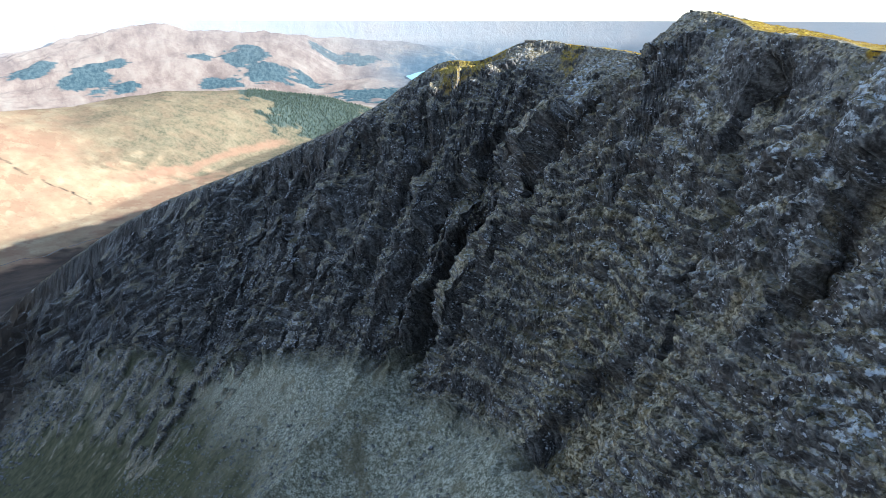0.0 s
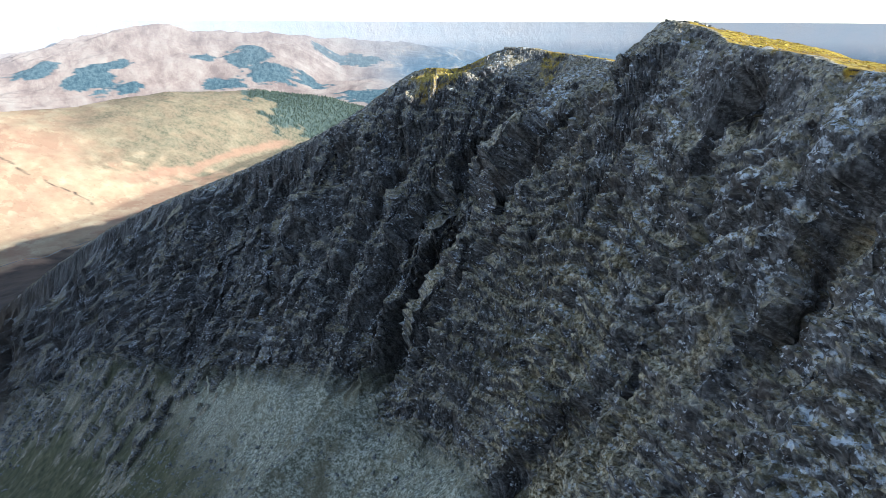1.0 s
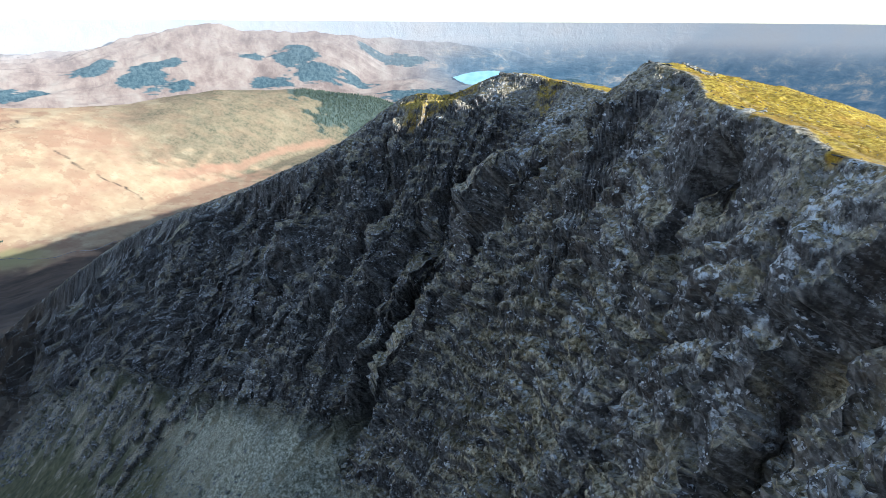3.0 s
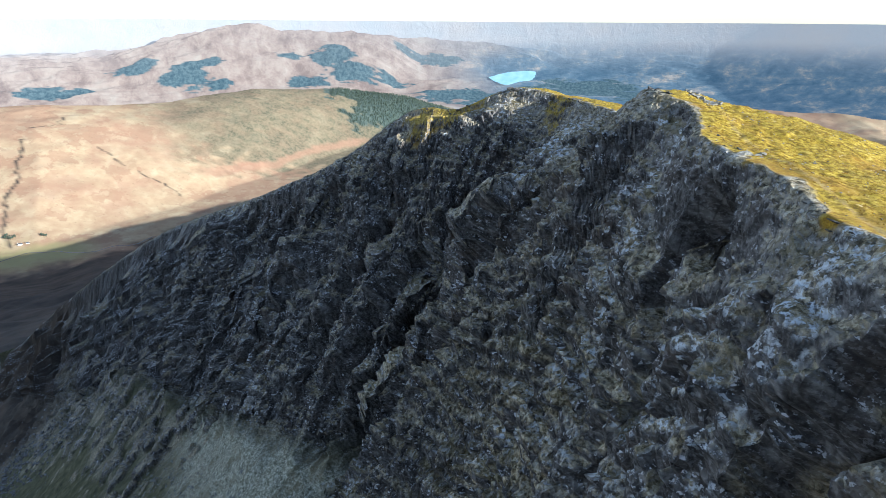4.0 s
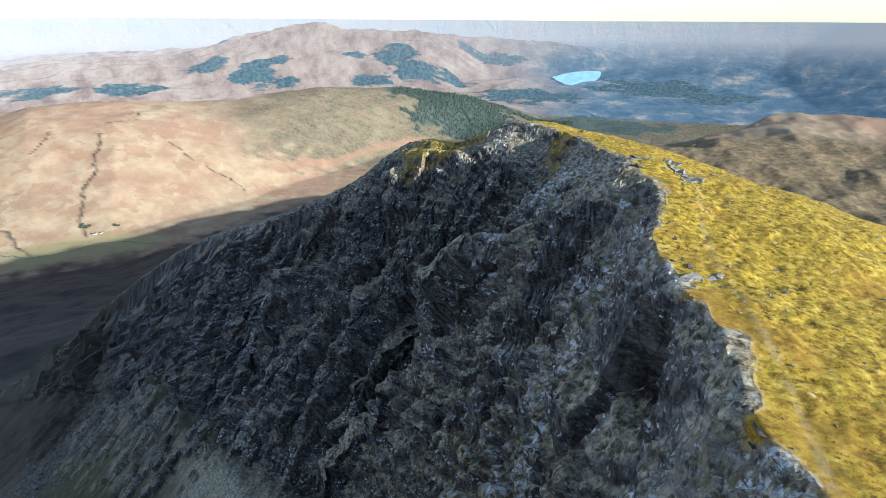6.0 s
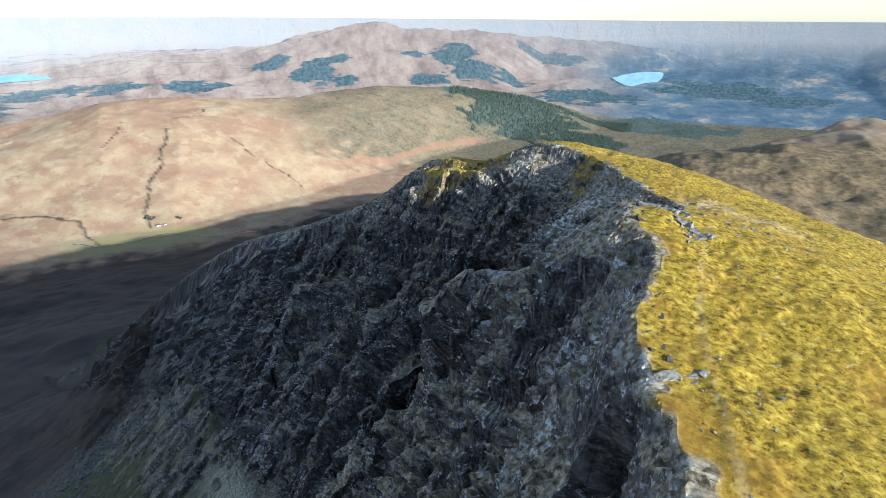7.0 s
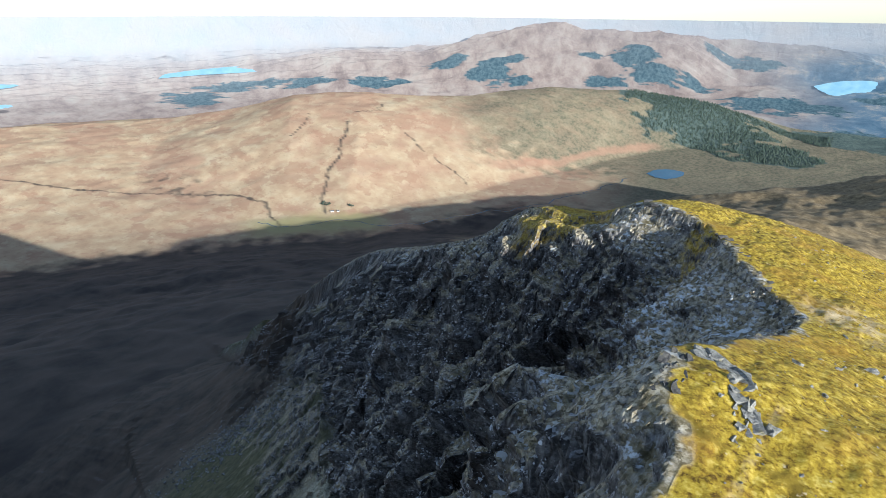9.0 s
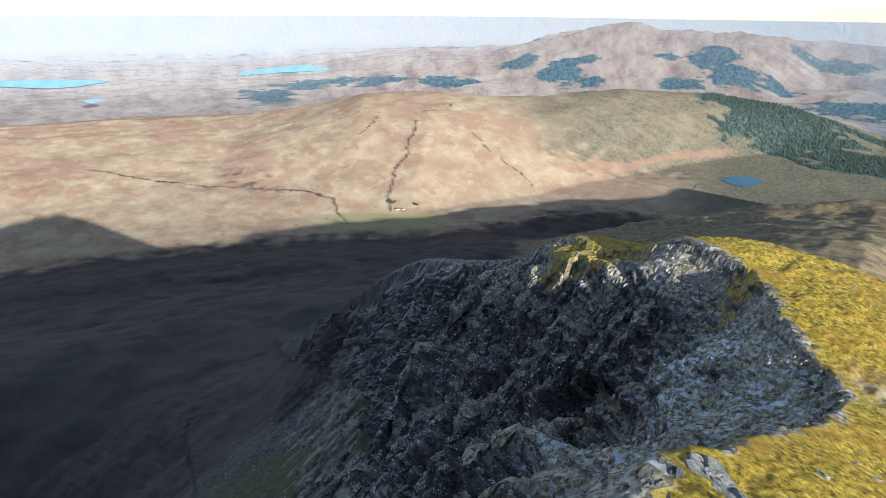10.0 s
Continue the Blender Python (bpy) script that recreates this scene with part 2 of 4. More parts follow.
def land(x, y):
    """Height of the ground with its gullies, and masks."""
    az, r = polar(x, y)
    zv, rf, rt = valley_height(az, r)
    hills = sstep(350, 700, r) * (1 - sstep(1900, 2300, r)) * (7 * fbm(x / 70, y / 70, 4, 13) + 4 * ridged(x / 120, y / 120, 3, 14)) + sstep(500, 1600, r) * (26 * fbm(x / 420, y / 420, 5, 11) + 10 * ridged(x / 260, y / 260, 4, 15))
    flat = 1 - 0.93 * sstep(2050, 2400, r) * (1 - sstep(rf - 100, rf + 350, r)) * sstep(0, 20, az)
    flat = flat * (1 - 0.8 * sstep(rt + 500, rt + 900, r) * (1 - 0.8 * sstep(7500, 9500, r)))
    zv = zv + sstep(900, 1400, r) * (1 - sstep(2500, 2900, r)) * (1 - sstep(22, 30, az)) * 8 * ridged(x / 170, y / 170, 4, 18)
    flat = flat * (1 - 0.5 * sstep(2600, 3000, r) * (1 - sstep(5400, 6000, r)))
    zv = zv + hills * flat * (1 + 1.2 * sstep(6000, 9000, r)) * (1 - sstep(12000, 17000, r))
    bold = sstep(6500, 7500, r) * (1 - sstep(11500, 14000, r)) * sstep(1, 8, az) * (1 - sstep(36, 48, az))
    zv = zv + bold * (75 * ridged(x / 1500, y / 1500, 5, 19) + 40 * fbm(x / 420, y / 420, 4, 20) - 20)
    near = r < 1000
    z = zv.copy()
    masks = np.zeros((10,) + x.shape)
    if near.any():
        zn, mk = ridge_height(x[near], y[near])
        w = sstep(380, 900, r[near])
        z[near] = zn * (1 - w) + zv[near] * w
        masks[:, near] = mk
    return z, masks


S_END = float(to_crest(np.array([10.0]), np.array([176.0]))[3][0])


def ridge_height(x, y):
    wob = 1.3 * fbm(x / 9, y / 9, 3, 3) + 0.5 * fbm(x / 2.6, y / 2.6, 2, 4)
    d, zc, u, s = to_crest(x, y)
    d = d + wob * (1 - sstep(60, 120, np.abs(d)))
    bw, bm, wm, wh = (np.interp(u, [f[0] for f in FACE], [f[k] for f in FACE]) for k in (1, 2, 3, 4))
    down = np.maximum(-d, 0)
    # ribs and gullies run down the wall, leaning a little with the foliation
    side = sstep(16.5, 20.5, u)
    lean = (1 - side) * (y - 0.2 * x) + side * (s - S_END + 174.0 + 0.35 * down) + 3.0 * fbm(x / 30, y / 30, 3, 21) + 0.8 * fbm(x / 5, y / 5, 2, 22)
    rib = ridged(lean / 17.0, down / 70.0, 2, 31, gain=0.45) - 0.33
    slot = np.maximum(0, -rib - 0.35)
    rib2 = ridged(lean / 5.2, down / 18.0, 1, 37) - 0.33
    face = sstep(1.0, 8.0, down) * (1 - sstep(40, 62, down))
    north = sstep(18.5, 21, u)
    rib_amp = 4.0 + 2.6 * north + 0.8 * (1 - sstep(8, 10, u))
    saw = (lean / 12.5 + 0.35 * vnoise(lean / 31, down / 40, 39)) % 1.0
    slab = saw * (1 - sstep(0.93, 1.0, saw)) - 0.46
    saw2 = (lean / 4.3 + 0.5 * vnoise(lean / 9, down / 16, 40)) % 1.0
    flake = saw2 * (1 - sstep(0.90, 1.0, saw2)) - 0.45
    known = sstep(6.8, 8.2, u) * (1 - sstep(20.2, 21.0, u))      # where the named ribs stand
    wild = 1 - 0.92 * known
    relief = face * (wild * (1.1 * rib_amp * rib - 4.0 * slot) + (0.5 + 2.8 * north) * rib2 + wild * (2.0 + 3.0 * north) * slab + (0.5 + 1.1 * sstep(11.2, 12.2, u) + 1.3 * north) * flake)
    dd = down * sstep(0, 1.5, down)
    bench = np.minimum(dd, bw) * bm
    wall_w = np.maximum(wh - bw * bm, 5) / wm
    e = np.maximum(dd - bw, 0)
    wall = np.minimum(e, wall_w) * wm
    f = np.maximum(e - wall_w, 0)
    talus = 0.84 * np.minimum(f, 45) + 0.58 * np.maximum(f - 45, 0)
    left = bench + wall + talus
    on_wall = sstep(2, 7, dd) * (1 - sstep(0, 6, f + 2.5 * fbm(x / 6, y / 6, 3, 43)))
    # ledges that dip with the beds
    bed = zc - left + 0.22 * y + 0.25 * x + 2.4 * fbm(x / 16, y / 16, 3, 44)
    ledge = (bed / 6.2 + 0.5 * vnoise(x / 12, y / 12, 46)) % 1.0
    ledge2 = (bed / 2.3 + 0.8 * vnoise(x / 5, y / 5, 47)) % 1.0
    relief = relief + on_wall * (1.1 * (1 - 0.6 * north) * (ledge * (1 - sstep(0.82, 1.0, ledge)) - 0.4) + 0.55 * (ledge2 * (1 - sstep(0.75, 1.0, ledge2)) - 0.38))
    off, ramp_along = way_off(x, y, RAMP)
    ramp = np.maximum(0, 1 - (off / 3.0) ** 2)
    flute = ridged(lean / 2.7, down / 14.0, 2, 58) - 0.3
    relief = relief + face * on_wall * (0.35 + 0.7 * sstep(11.2, 12.2, u) + 1.4 * north) * flute
    relief = relief * (0.38 + 0.62 * sstep(-2, 9, dd - bw))
    wave, wave2 = 1.1 * fbm(x / 5, y / 5, 3, 48), 1.1 * fbm(x / 5, y / 5, 3, 49)
    for deep, half, *line in GULLIES + CLEFTS:
        off, along = way_off(x + wave, y + wave2, line)
        relief = relief - 1.7 * deep * np.maximum(0, 1 - (off / half) ** 2) ** 0.75 * sstep(0, 0.15, along + 0.06) * (1 - 0.5 * sstep(0.9, 1.0, along)) * sstep(0, 3, down)
    for high, half, *line in RIBS:
        off, along = way_off(x + wave, y + wave2, line)
        relief = relief + 1.35 * high * np.maximum(0, 1 - off / half) ** 1.15 * sstep(0, 0.2, along + 0.02) * (1 - sstep(0.93, 1.0, along)) * (0.85 + 0.5 * vnoise(x / 4.5, y / 4.5, 50)) * sstep(0, 3, down)
    for high, half, *line in SHELVES:
        off, along = way_off(x + 0.6 * wave, y + 0.6 * wave2, line)
        relief = relief + high * sstep(0, 0.5, 1 - off / half) * (0.6 + 0.8 * vnoise(x / 3.0, y / 3.0, 54)) * sstep(0, 2, down)
    relief = (relief - 1.3 * ramp * (1 - 0.6 * ramp_along)) * (1 - sstep(1, 9, f)) * sstep(0.5, 3, down)
    # the rough buttress under the wall, and uneven talus
    zone = sstep(20.9, 21.8, u) * (1 - sstep(24.2, 25, u)) * sstep(10, 22, down) * (1 - sstep(56, 78, down)) * (1 - on_wall)
    low = zone * sstep(0.05, 0.42, vnoise(lean / 5.0, down / 10, 53) + 0.9 * vnoise(lean / 2.2, down / 3.6, 55) - 0.35 * sstep(36, 70, down))
    left = left + (1 - on_wall) * sstep(4, 12, down) * 0.9 * fbm(x / 11, y / 11, 4, 51) - 2.4 * low
    left = left - sstep(60, 150, down) * (6.0 * fbm(x / 38, y / 38, 4, 56) + 2.0 * ridged(x / 15, y / 15, 2, 57))
    # the grass back
    g = np.maximum(d, 0)
    right = 0.10 * g + 0.0045 * np.minimum(g, 60) ** 2 + 0.58 * np.maximum(g - 60, 0)
    right = right - 0.45 * fbm(x / 7, y / 7, 3, 61) * sstep(0, 6, g) - 1.2 * fbm(x / 34, y / 34, 2, 62) * sstep(2, 18, g)
    z = zc - np.where(d > 0, right, left)
    for bx, by, reach, high in BULGES:
        z = z + sstep(0.5, 5, down) * high * np.exp(-((x - bx) ** 2 + (y - by) ** 2) / reach ** 2)
    rocky = np.where(d > 0, 1 - sstep(0.0, 1.6, d + 1.2 * fbm(x / 3, y / 3, 2, 66)), 1.0)
    masks = np.stack([d, rocky, on_wall, sstep(0, 6, f), down, ramp * (d < 0), np.maximum(low, 0.12 * zone), u, relief * (d < 0), lean])
    return z, masks


# ---------------------------------------------------------------- materials
def material(name, rough=0.9):
    m = bpy.data.materials.new(name)
    m.use_nodes = True
    b = m.node_tree.nodes["Principled BSDF"]
    b.inputs["Roughness"].default_value = rough
    b.inputs["Specular IOR Level"].default_value = 0.25
    return m, m.node_tree, b


class Maker:
    """Short hand for node trees."""

    def __init__(self, tree):
        self.t = tree

    def node(self, kind, **sets):
        n = self.t.nodes.new("ShaderNode" + kind)
        for k, v in sets.items():
            if k == "operation":
                n.operation = v
            elif k == "data_type":
                n.data_type = v
            elif k == "attribute_name":
                n.attribute_name = v
        return n

    def coords(self, scale=(1, 1, 1)):
        g = self.node("NewGeometry")
        mp = self.node("Mapping")
        mp.inputs["Scale"].default_value = scale
        self.t.links.new(g.outputs["Position"], mp.inputs["Vector"])
        return mp.outputs[0]

    def noise(self, vector, scale, detail=4, rough=0.55, distort=0.0):
        n = self.node("TexNoise")
        n.inputs["Scale"].default_value, n.inputs["Detail"].default_value = scale, detail
        n.inputs["Roughness"].default_value, n.inputs["Distortion"].default_value = rough, distort
        self.t.links.new(vector, n.inputs["Vector"])
        return n.outputs["Fac"]

    def cells(self, vector, scale, warp=0.25):
        """Random greys of angular cells with uneven edges."""
        n = self.node("TexNoise")
        n.inputs["Scale"].default_value, n.inputs["Detail"].default_value = scale * 1.7, 3
        self.t.links.new(vector, n.inputs["Vector"])
        s = self.node("VectorMath", operation="SCALE")
        s.inputs["Scale"].default_value = warp * 2.4 / scale
        self.t.links.new(n.outputs["Color"], s.inputs[0])
        a = self.node("VectorMath", operation="ADD")
        self.t.links.new(vector, a.inputs[0])
        self.t.links.new(s.outputs[0], a.inputs[1])
        v = self.node("TexVoronoi")
        v.inputs["Scale"].default_value = scale
        self.t.links.new(a.outputs[0], v.inputs["Vector"])
        grey = self.node("SeparateXYZ")
        self.t.links.new(v.outputs["Color"], grey.inputs[0])
        return grey.outputs["X"]

    def ramp(self, fac, stops):
        n = self.node("ValToRGB")
        e = n.color_ramp.elements
        while len(e) < len(stops):
            e.new(0.5)
        for q, (pos, col) in zip(e, stops):
            q.position, q.color = pos, (*col, 1) if len(col) == 3 else col
        self.t.links.new(fac, n.inputs["Fac"])
        return n.outputs["Color"]

    def span(self, fac, a, b):
        n = self.node("MapRange")
        n.interpolation_type = "SMOOTHSTEP"
        n.inputs["From Min"].default_value, n.inputs["From Max"].default_value = a, b
        self.t.links.new(fac, n.inputs["Value"])
        return n.outputs["Result"]

    def math(self, op, a, b=None):
        n = self.node("Math", operation=op)
        for i, v in enumerate((a, b)):
            if v is None:
                continue
            if isinstance(v, (int, float)):
                n.inputs[i].default_value = v
            else:
                self.t.links.new(v, n.inputs[i])
        return n.outputs[0]

    def mix(self, fac, a, b):
        n = self.node("Mix", data_type="RGBA")
        for i, v in ((0, fac), (6, a), (7, b)):
            if isinstance(v, tuple):
                n.inputs[i].default_value = (*v, 1)
            elif isinstance(v, (int, float)):
                n.inputs[i].default_value = v
            else:
                self.t.links.new(v, n.inputs[i])
        return n.outputs[2]

    def attr(self, name):
        return self.node("Attribute", attribute_name=name).outputs["Fac"]

    def bump(self, height, strength, distance, normal=None):
        n = self.node("Bump")
        n.inputs["Strength"].default_value, n.inputs["Distance"].default_value = strength, distance
        self.t.links.new(height, n.inputs["Height"])
        if normal is not None:
            self.t.links.new(normal, n.inputs["Normal"])
        return n.outputs[0]


def ridge_material():
    m, t, b = material("ridge_ground", 0.92)
    k = Maker(t)
    p = k.coords()
    flat = k.coords((0.75, 0.75, 1.5))
    upright = k.coords((1.0, 1.0, 0.32))
    small = k.cells(flat, 2.1, 0.5)
    up = k.node("SeparateXYZ")
    geo = k.node("NewGeometry")
    t.links.new(geo.outputs["Normal"], up.inputs[0])
    level = up.outputs["Z"]
    # schist: dark grey, purple and rusty by patches, split by dark cracks
    mid = k.noise(p, 0.16, 5, 0.6)
    rough = k.noise(flat, 1.5, 9, 0.74, 0.2)
    column = k.noise(upright, 0.8, 7, 0.68, 0.25)
    fine = k.math("ADD", k.math("MULTIPLY", rough, 0.6), k.math("MULTIPLY", column, 0.4))
    rock = k.ramp(fine, [(0.38, (0.010, 0.009, 0.009)), (0.46, (0.042, 0.039, 0.039)), (0.53, (0.105, 0.099, 0.098)), (0.62, (0.26, 0.25, 0.245))])
    rock = k.mix(0.4, rock, k.ramp(k.attr("chip"), [(0.2, (0.016, 0.015, 0.015)), (0.6, (0.075, 0.071, 0.070)), (0.95, (0.30, 0.288, 0.282))]))
    rock = k.mix(k.math("MULTIPLY", k.span(mid, 0.5, 0.68), 0.5), rock, (0.085, 0.066, 0.055))
    crack = k.node("TexVoronoi")
    crack.feature = "DISTANCE_TO_EDGE"
    crack.inputs["Scale"].default_value = 0.55
    bend = k.node("VectorMath", operation="ADD")
    shift = k.node("TexNoise")
    shift.inputs["Scale"].default_value, shift.inputs["Detail"].default_value = 0.9, 5
    t.links.new(k.coords((1.0, 1.0, 0.45)), bend.inputs[0])
    t.links.new(shift.outputs["Color"], bend.inputs[1])
    t.links.new(bend.outputs[0], crack.inputs["Vector"])
    split = k.math("SUBTRACT", 1.0, k.span(crack.outputs["Distance"], 0.0, 0.07))
    rock = k.mix(k.math("MULTIPLY", split, 0.45), rock, (0.012, 0.011, 0.010))
    # pale flecks of lichen and rime, flattened along the beds
    fleck = k.noise(k.coords((0.8, 0.8, 1.3)), 2.4, 5, 0.62, 0.15)
    where = k.span(k.noise(p, 0.21, 5, 0.62), 0.32, 0.52)
    rock = k.mix(k.math("MULTIPLY", k.math("MULTIPLY", k.span(fleck, 0.54, 0.58), where), k.math("ADD", 0.12, k.math("MULTIPLY", k.span(level, 0.25, 0.6), 0.8))), rock, (0.62, 0.62, 0.65))
    # rough brown turf on the ledges
    tuft = k.math("ADD", k.math("MULTIPLY", k.noise(p, 1.6, 6, 0.7), 0.8), k.math("MULTIPLY", k.cells(p, 2.6, 0.5), 0.2))
    turf = k.ramp(tuft, [(0.36, (0.05, 0.04, 0.022)), (0.47, (0.20, 0.165, 0.10)), (0.57, (0.42, 0.36, 0.25)), (0.68, (0.60, 0.55, 0.43))])
    turf = k.mix(k.math("MULTIPLY", k.span(k.noise(p, 0.11, 4), 0.5, 0.64), 0.65), turf, (0.10, 0.085, 0.04))
    ledge = k.math("MULTIPLY", k.span(k.attr("shelf"), 0.40, 0.60), k.span(k.noise(p, 0.9, 7, 0.7), 0.36, 0.54))
    # paler grey on the more level rock, so that the relief reads
    rock = k.mix(k.math("MULTIPLY", k.span(k.attr("shelf"), 0.30, 0.52), k.span(k.noise(p, 1.3, 7, 0.72), 0.40, 0.58)), rock, (0.25, 0.237, 0.222))
    col = k.mix(k.math("MAXIMUM", k.math("MULTIPLY", k.attr("turf"), k.span(k.noise(p, 1.0, 6, 0.7), 0.31, 0.47)), k.math("MULTIPLY", ledge, 0.85)), rock, turf)
    # scree
    pebble = k.math("ADD", k.math("MULTIPLY", k.noise(p, 1.2, 7, 0.7), 0.78), k.math("MULTIPLY", k.cells(p, 3.6, 0.5), 0.22))
    stones = k.ramp(pebble, [(0.36, (0.10, 0.10, 0.07)), (0.5, (0.25, 0.245, 0.185)), (0.64, (0.50, 0.49, 0.41))])
    stones = k.mix(k.math("MULTIPLY", k.span(k.noise(p, 0.16, 5, 0.6), 0.52, 0.66), 0.7), stones, (0.15, 0.13, 0.08))
    col = k.mix(k.attr("scree"), col, stones)
    # lower green slope
    low = k.ramp(k.noise(p, 0.25, 8, 0.75), [(0.34, (0.025, 0.027, 0.013)), (0.5, (0.07, 0.072, 0.035)), (0.66, (0.14, 0.13, 0.075))])
    col = k.mix(k.attr("low"), col, low)
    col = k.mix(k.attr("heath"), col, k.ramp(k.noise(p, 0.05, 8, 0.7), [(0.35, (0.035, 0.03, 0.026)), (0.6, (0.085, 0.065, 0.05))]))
    # sunlit grass of the back
    gold = k.ramp(k.math("ADD", k.math("MULTIPLY", k.noise(p, 1.7, 7, 0.7), 0.88), k.math("MULTIPLY", k.cells(p, 3.4, 0.6), 0.12)), [(0.36, (0.085, 0.048, 0.006)), (0.45, (0.265, 0.176, 0.016)), (0.55, (0.42, 0.302, 0.028)), (0.68, (0.60, 0.465, 0.11))])
    gold = k.mix(k.math("MULTIPLY", k.span(k.noise(p, 0.12, 5, 0.6), 0.48, 0.66), 0.6), gold, (0.33, 0.18, 0.025))
    gold = k.mix(k.math("MULTIPLY", k.span(k.noise(p, 0.5, 7, 0.7), 0.53, 0.62), 0.7), gold, (0.17, 0.115, 0.012))
    gold = k.mix(k.span(k.noise(p, 0.9, 6, 0.7), 0.63, 0.72), gold, (0.60, 0.50, 0.31))
    gold = k.mix(k.math("MULTIPLY", k.attr("straw"), k.span(k.noise(p, 0.7, 6, 0.7), 0.38, 0.58)), gold, (0.56, 0.44, 0.26))
    col = k.mix(k.attr("grass"), col, gold)
    # hoar frost in drifts and on every small ledge
    speck = k.math("MULTIPLY", k.math("MULTIPLY", k.span(level, 0.45, 0.8), k.span(small, 0.76, 0.84)), k.attr("rime"))
    drift = k.math("MULTIPLY", k.attr("frost"), k.span(k.math("ADD", k.math("MULTIPLY", k.noise(p, 1.3, 8, 0.72), 0.8), k.math("MULTIPLY", small, 0.2)), 0.50, 0.62))
    frost = k.math("MAXIMUM", speck, drift)
    col = k.mix(k.math("MULTIPLY", frost, 0.88), col, (0.66, 0.70, 0.76))
    t.links.new(col, b.inputs["Base Color"])
    soil = k.math("MAXIMUM", k.math("MAXIMUM", k.attr("grass"), k.attr("scree")), k.math("MAXIMUM", k.attr("low"), k.attr("turf")))
    bare = k.math("SUBTRACT", 1.0, k.math("MINIMUM", soil, 1.0))
    n1 = k.bump(k.math("MULTIPLY", bare, k.math("SUBTRACT", fine, k.math("MULTIPLY", split, 0.2))), 0.6, 0.28)
    n2 = k.bump(k.noise(p, 3.0, 6, 0.72), 0.5, 0.08, n1)
    t.links.new(n2, b.inputs["Normal"])
    return m


def country_material():
    m, t, b = material("open_hill", 0.95)
    k = Maker(t)
    p = k.coords()
    big = k.noise(p, 0.0024, 7, 0.62)
    mid = k.noise(p, 0.0125, 8, 0.60, 0.2)
    fine = k.noise(p, 0.06, 7, 0.68)
    col = k.ramp(mid, [(0.32, (0.34, 0.23, 0.145)), (0.45, (0.395, 0.28, 0.175)), (0.55, (0.43, 0.32, 0.20)), (0.68, (0.475, 0.375, 0.245))])
    col = k.mix(k.math("MULTIPLY", k.span(big, 0.47, 0.60), 0.55), col, (0.34, 0.20, 0.135))
    col = k.mix(k.math("MULTIPLY", k.span(k.noise(p, 0.0065, 9, 0.62), 0.53, 0.565), 0.55), col, (0.31, 0.185, 0.12))
    col = k.mix(k.math("MULTIPLY", k.span(k.noise(p, 0.011, 9, 0.62), 0.56, 0.60), 0.28), col, (0.52, 0.43, 0.28))
    col = k.mix(k.math("MULTIPLY", k.span(fine, 0.57, 0.68), 0.4), col, (0.20, 0.14, 0.085))
    # dark heath, its colour deepened to stand in for shade in the glen
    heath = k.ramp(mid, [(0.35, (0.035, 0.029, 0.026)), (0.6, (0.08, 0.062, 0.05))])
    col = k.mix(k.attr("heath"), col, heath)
    col = k.mix(k.attr("crags"), col, k.ramp(fine, [(0.36, (0.12, 0.09, 0.05)), (0.5, (0.22, 0.16, 0.085)), (0.64, (0.31, 0.235, 0.13))]))
    col = k.mix(k.attr("field"), col, (0.37, 0.33, 0.15))
    col = k.mix(k.attr("scrub"), col, k.ramp(fine, [(0.38, (0.075, 0.085, 0.055)), (0.6, (0.19, 0.165, 0.11))]))
    col = k.mix(k.math("MULTIPLY", k.attr("russet"), 0.55), col, (0.38, 0.21, 0.14))
    col = k.mix(k.attr("burn"), col, (0.055, 0.045, 0.04))
    # wood colours lightened and greyed for haze
    col = k.mix(k.attr("wood"), col, k.ramp(fine, [(0.35, (0.05, 0.075, 0.07)), (0.65, (0.11, 0.14, 0.12))]))
    t.links.new(col, b.inputs["Base Color"])
    t.links.new(k.bump(k.noise(p, 0.02, 6, 0.6), 0.4, 3.0), b.inputs["Normal"])
    return m


def distance_material():
    """The far country: a backdrop with painted haze and a faint glow of its own under the veiled sky."""
    m, t, b = material("far_country", 1.0)
    k = Maker(t)
    p = k.coords()
    mid = k.noise(p, 0.007, 10, 0.70, 0.2)
    col = k.ramp(mid, [(0.36, (0.27, 0.205, 0.185)), (0.46, (0.38, 0.295, 0.255)), (0.55, (0.47, 0.38, 0.325)), (0.68, (0.53, 0.46, 0.39))])
    strips = k.noise(k.coords((0.6, 1.0, 1.0)), 0.010, 10, 0.72, 0.3)
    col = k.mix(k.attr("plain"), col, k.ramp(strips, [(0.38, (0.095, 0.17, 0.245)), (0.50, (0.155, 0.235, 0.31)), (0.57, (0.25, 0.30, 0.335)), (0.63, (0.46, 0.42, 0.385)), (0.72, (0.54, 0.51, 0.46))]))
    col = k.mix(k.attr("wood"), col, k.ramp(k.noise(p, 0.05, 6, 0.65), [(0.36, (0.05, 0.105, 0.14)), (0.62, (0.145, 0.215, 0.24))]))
    # haze put into the colour: blue-white tones take over with distance
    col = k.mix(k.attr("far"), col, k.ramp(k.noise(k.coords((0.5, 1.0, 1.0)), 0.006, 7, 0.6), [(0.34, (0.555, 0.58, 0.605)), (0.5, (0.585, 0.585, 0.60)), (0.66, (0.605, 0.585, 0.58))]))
    # darkened base and a glow stand in for sunlight on hazy land
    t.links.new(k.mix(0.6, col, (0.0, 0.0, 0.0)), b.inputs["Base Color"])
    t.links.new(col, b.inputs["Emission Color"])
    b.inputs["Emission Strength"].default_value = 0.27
    t.links.new(k.bump(mid, 0.6, 25.0), b.inputs["Normal"])
    return m


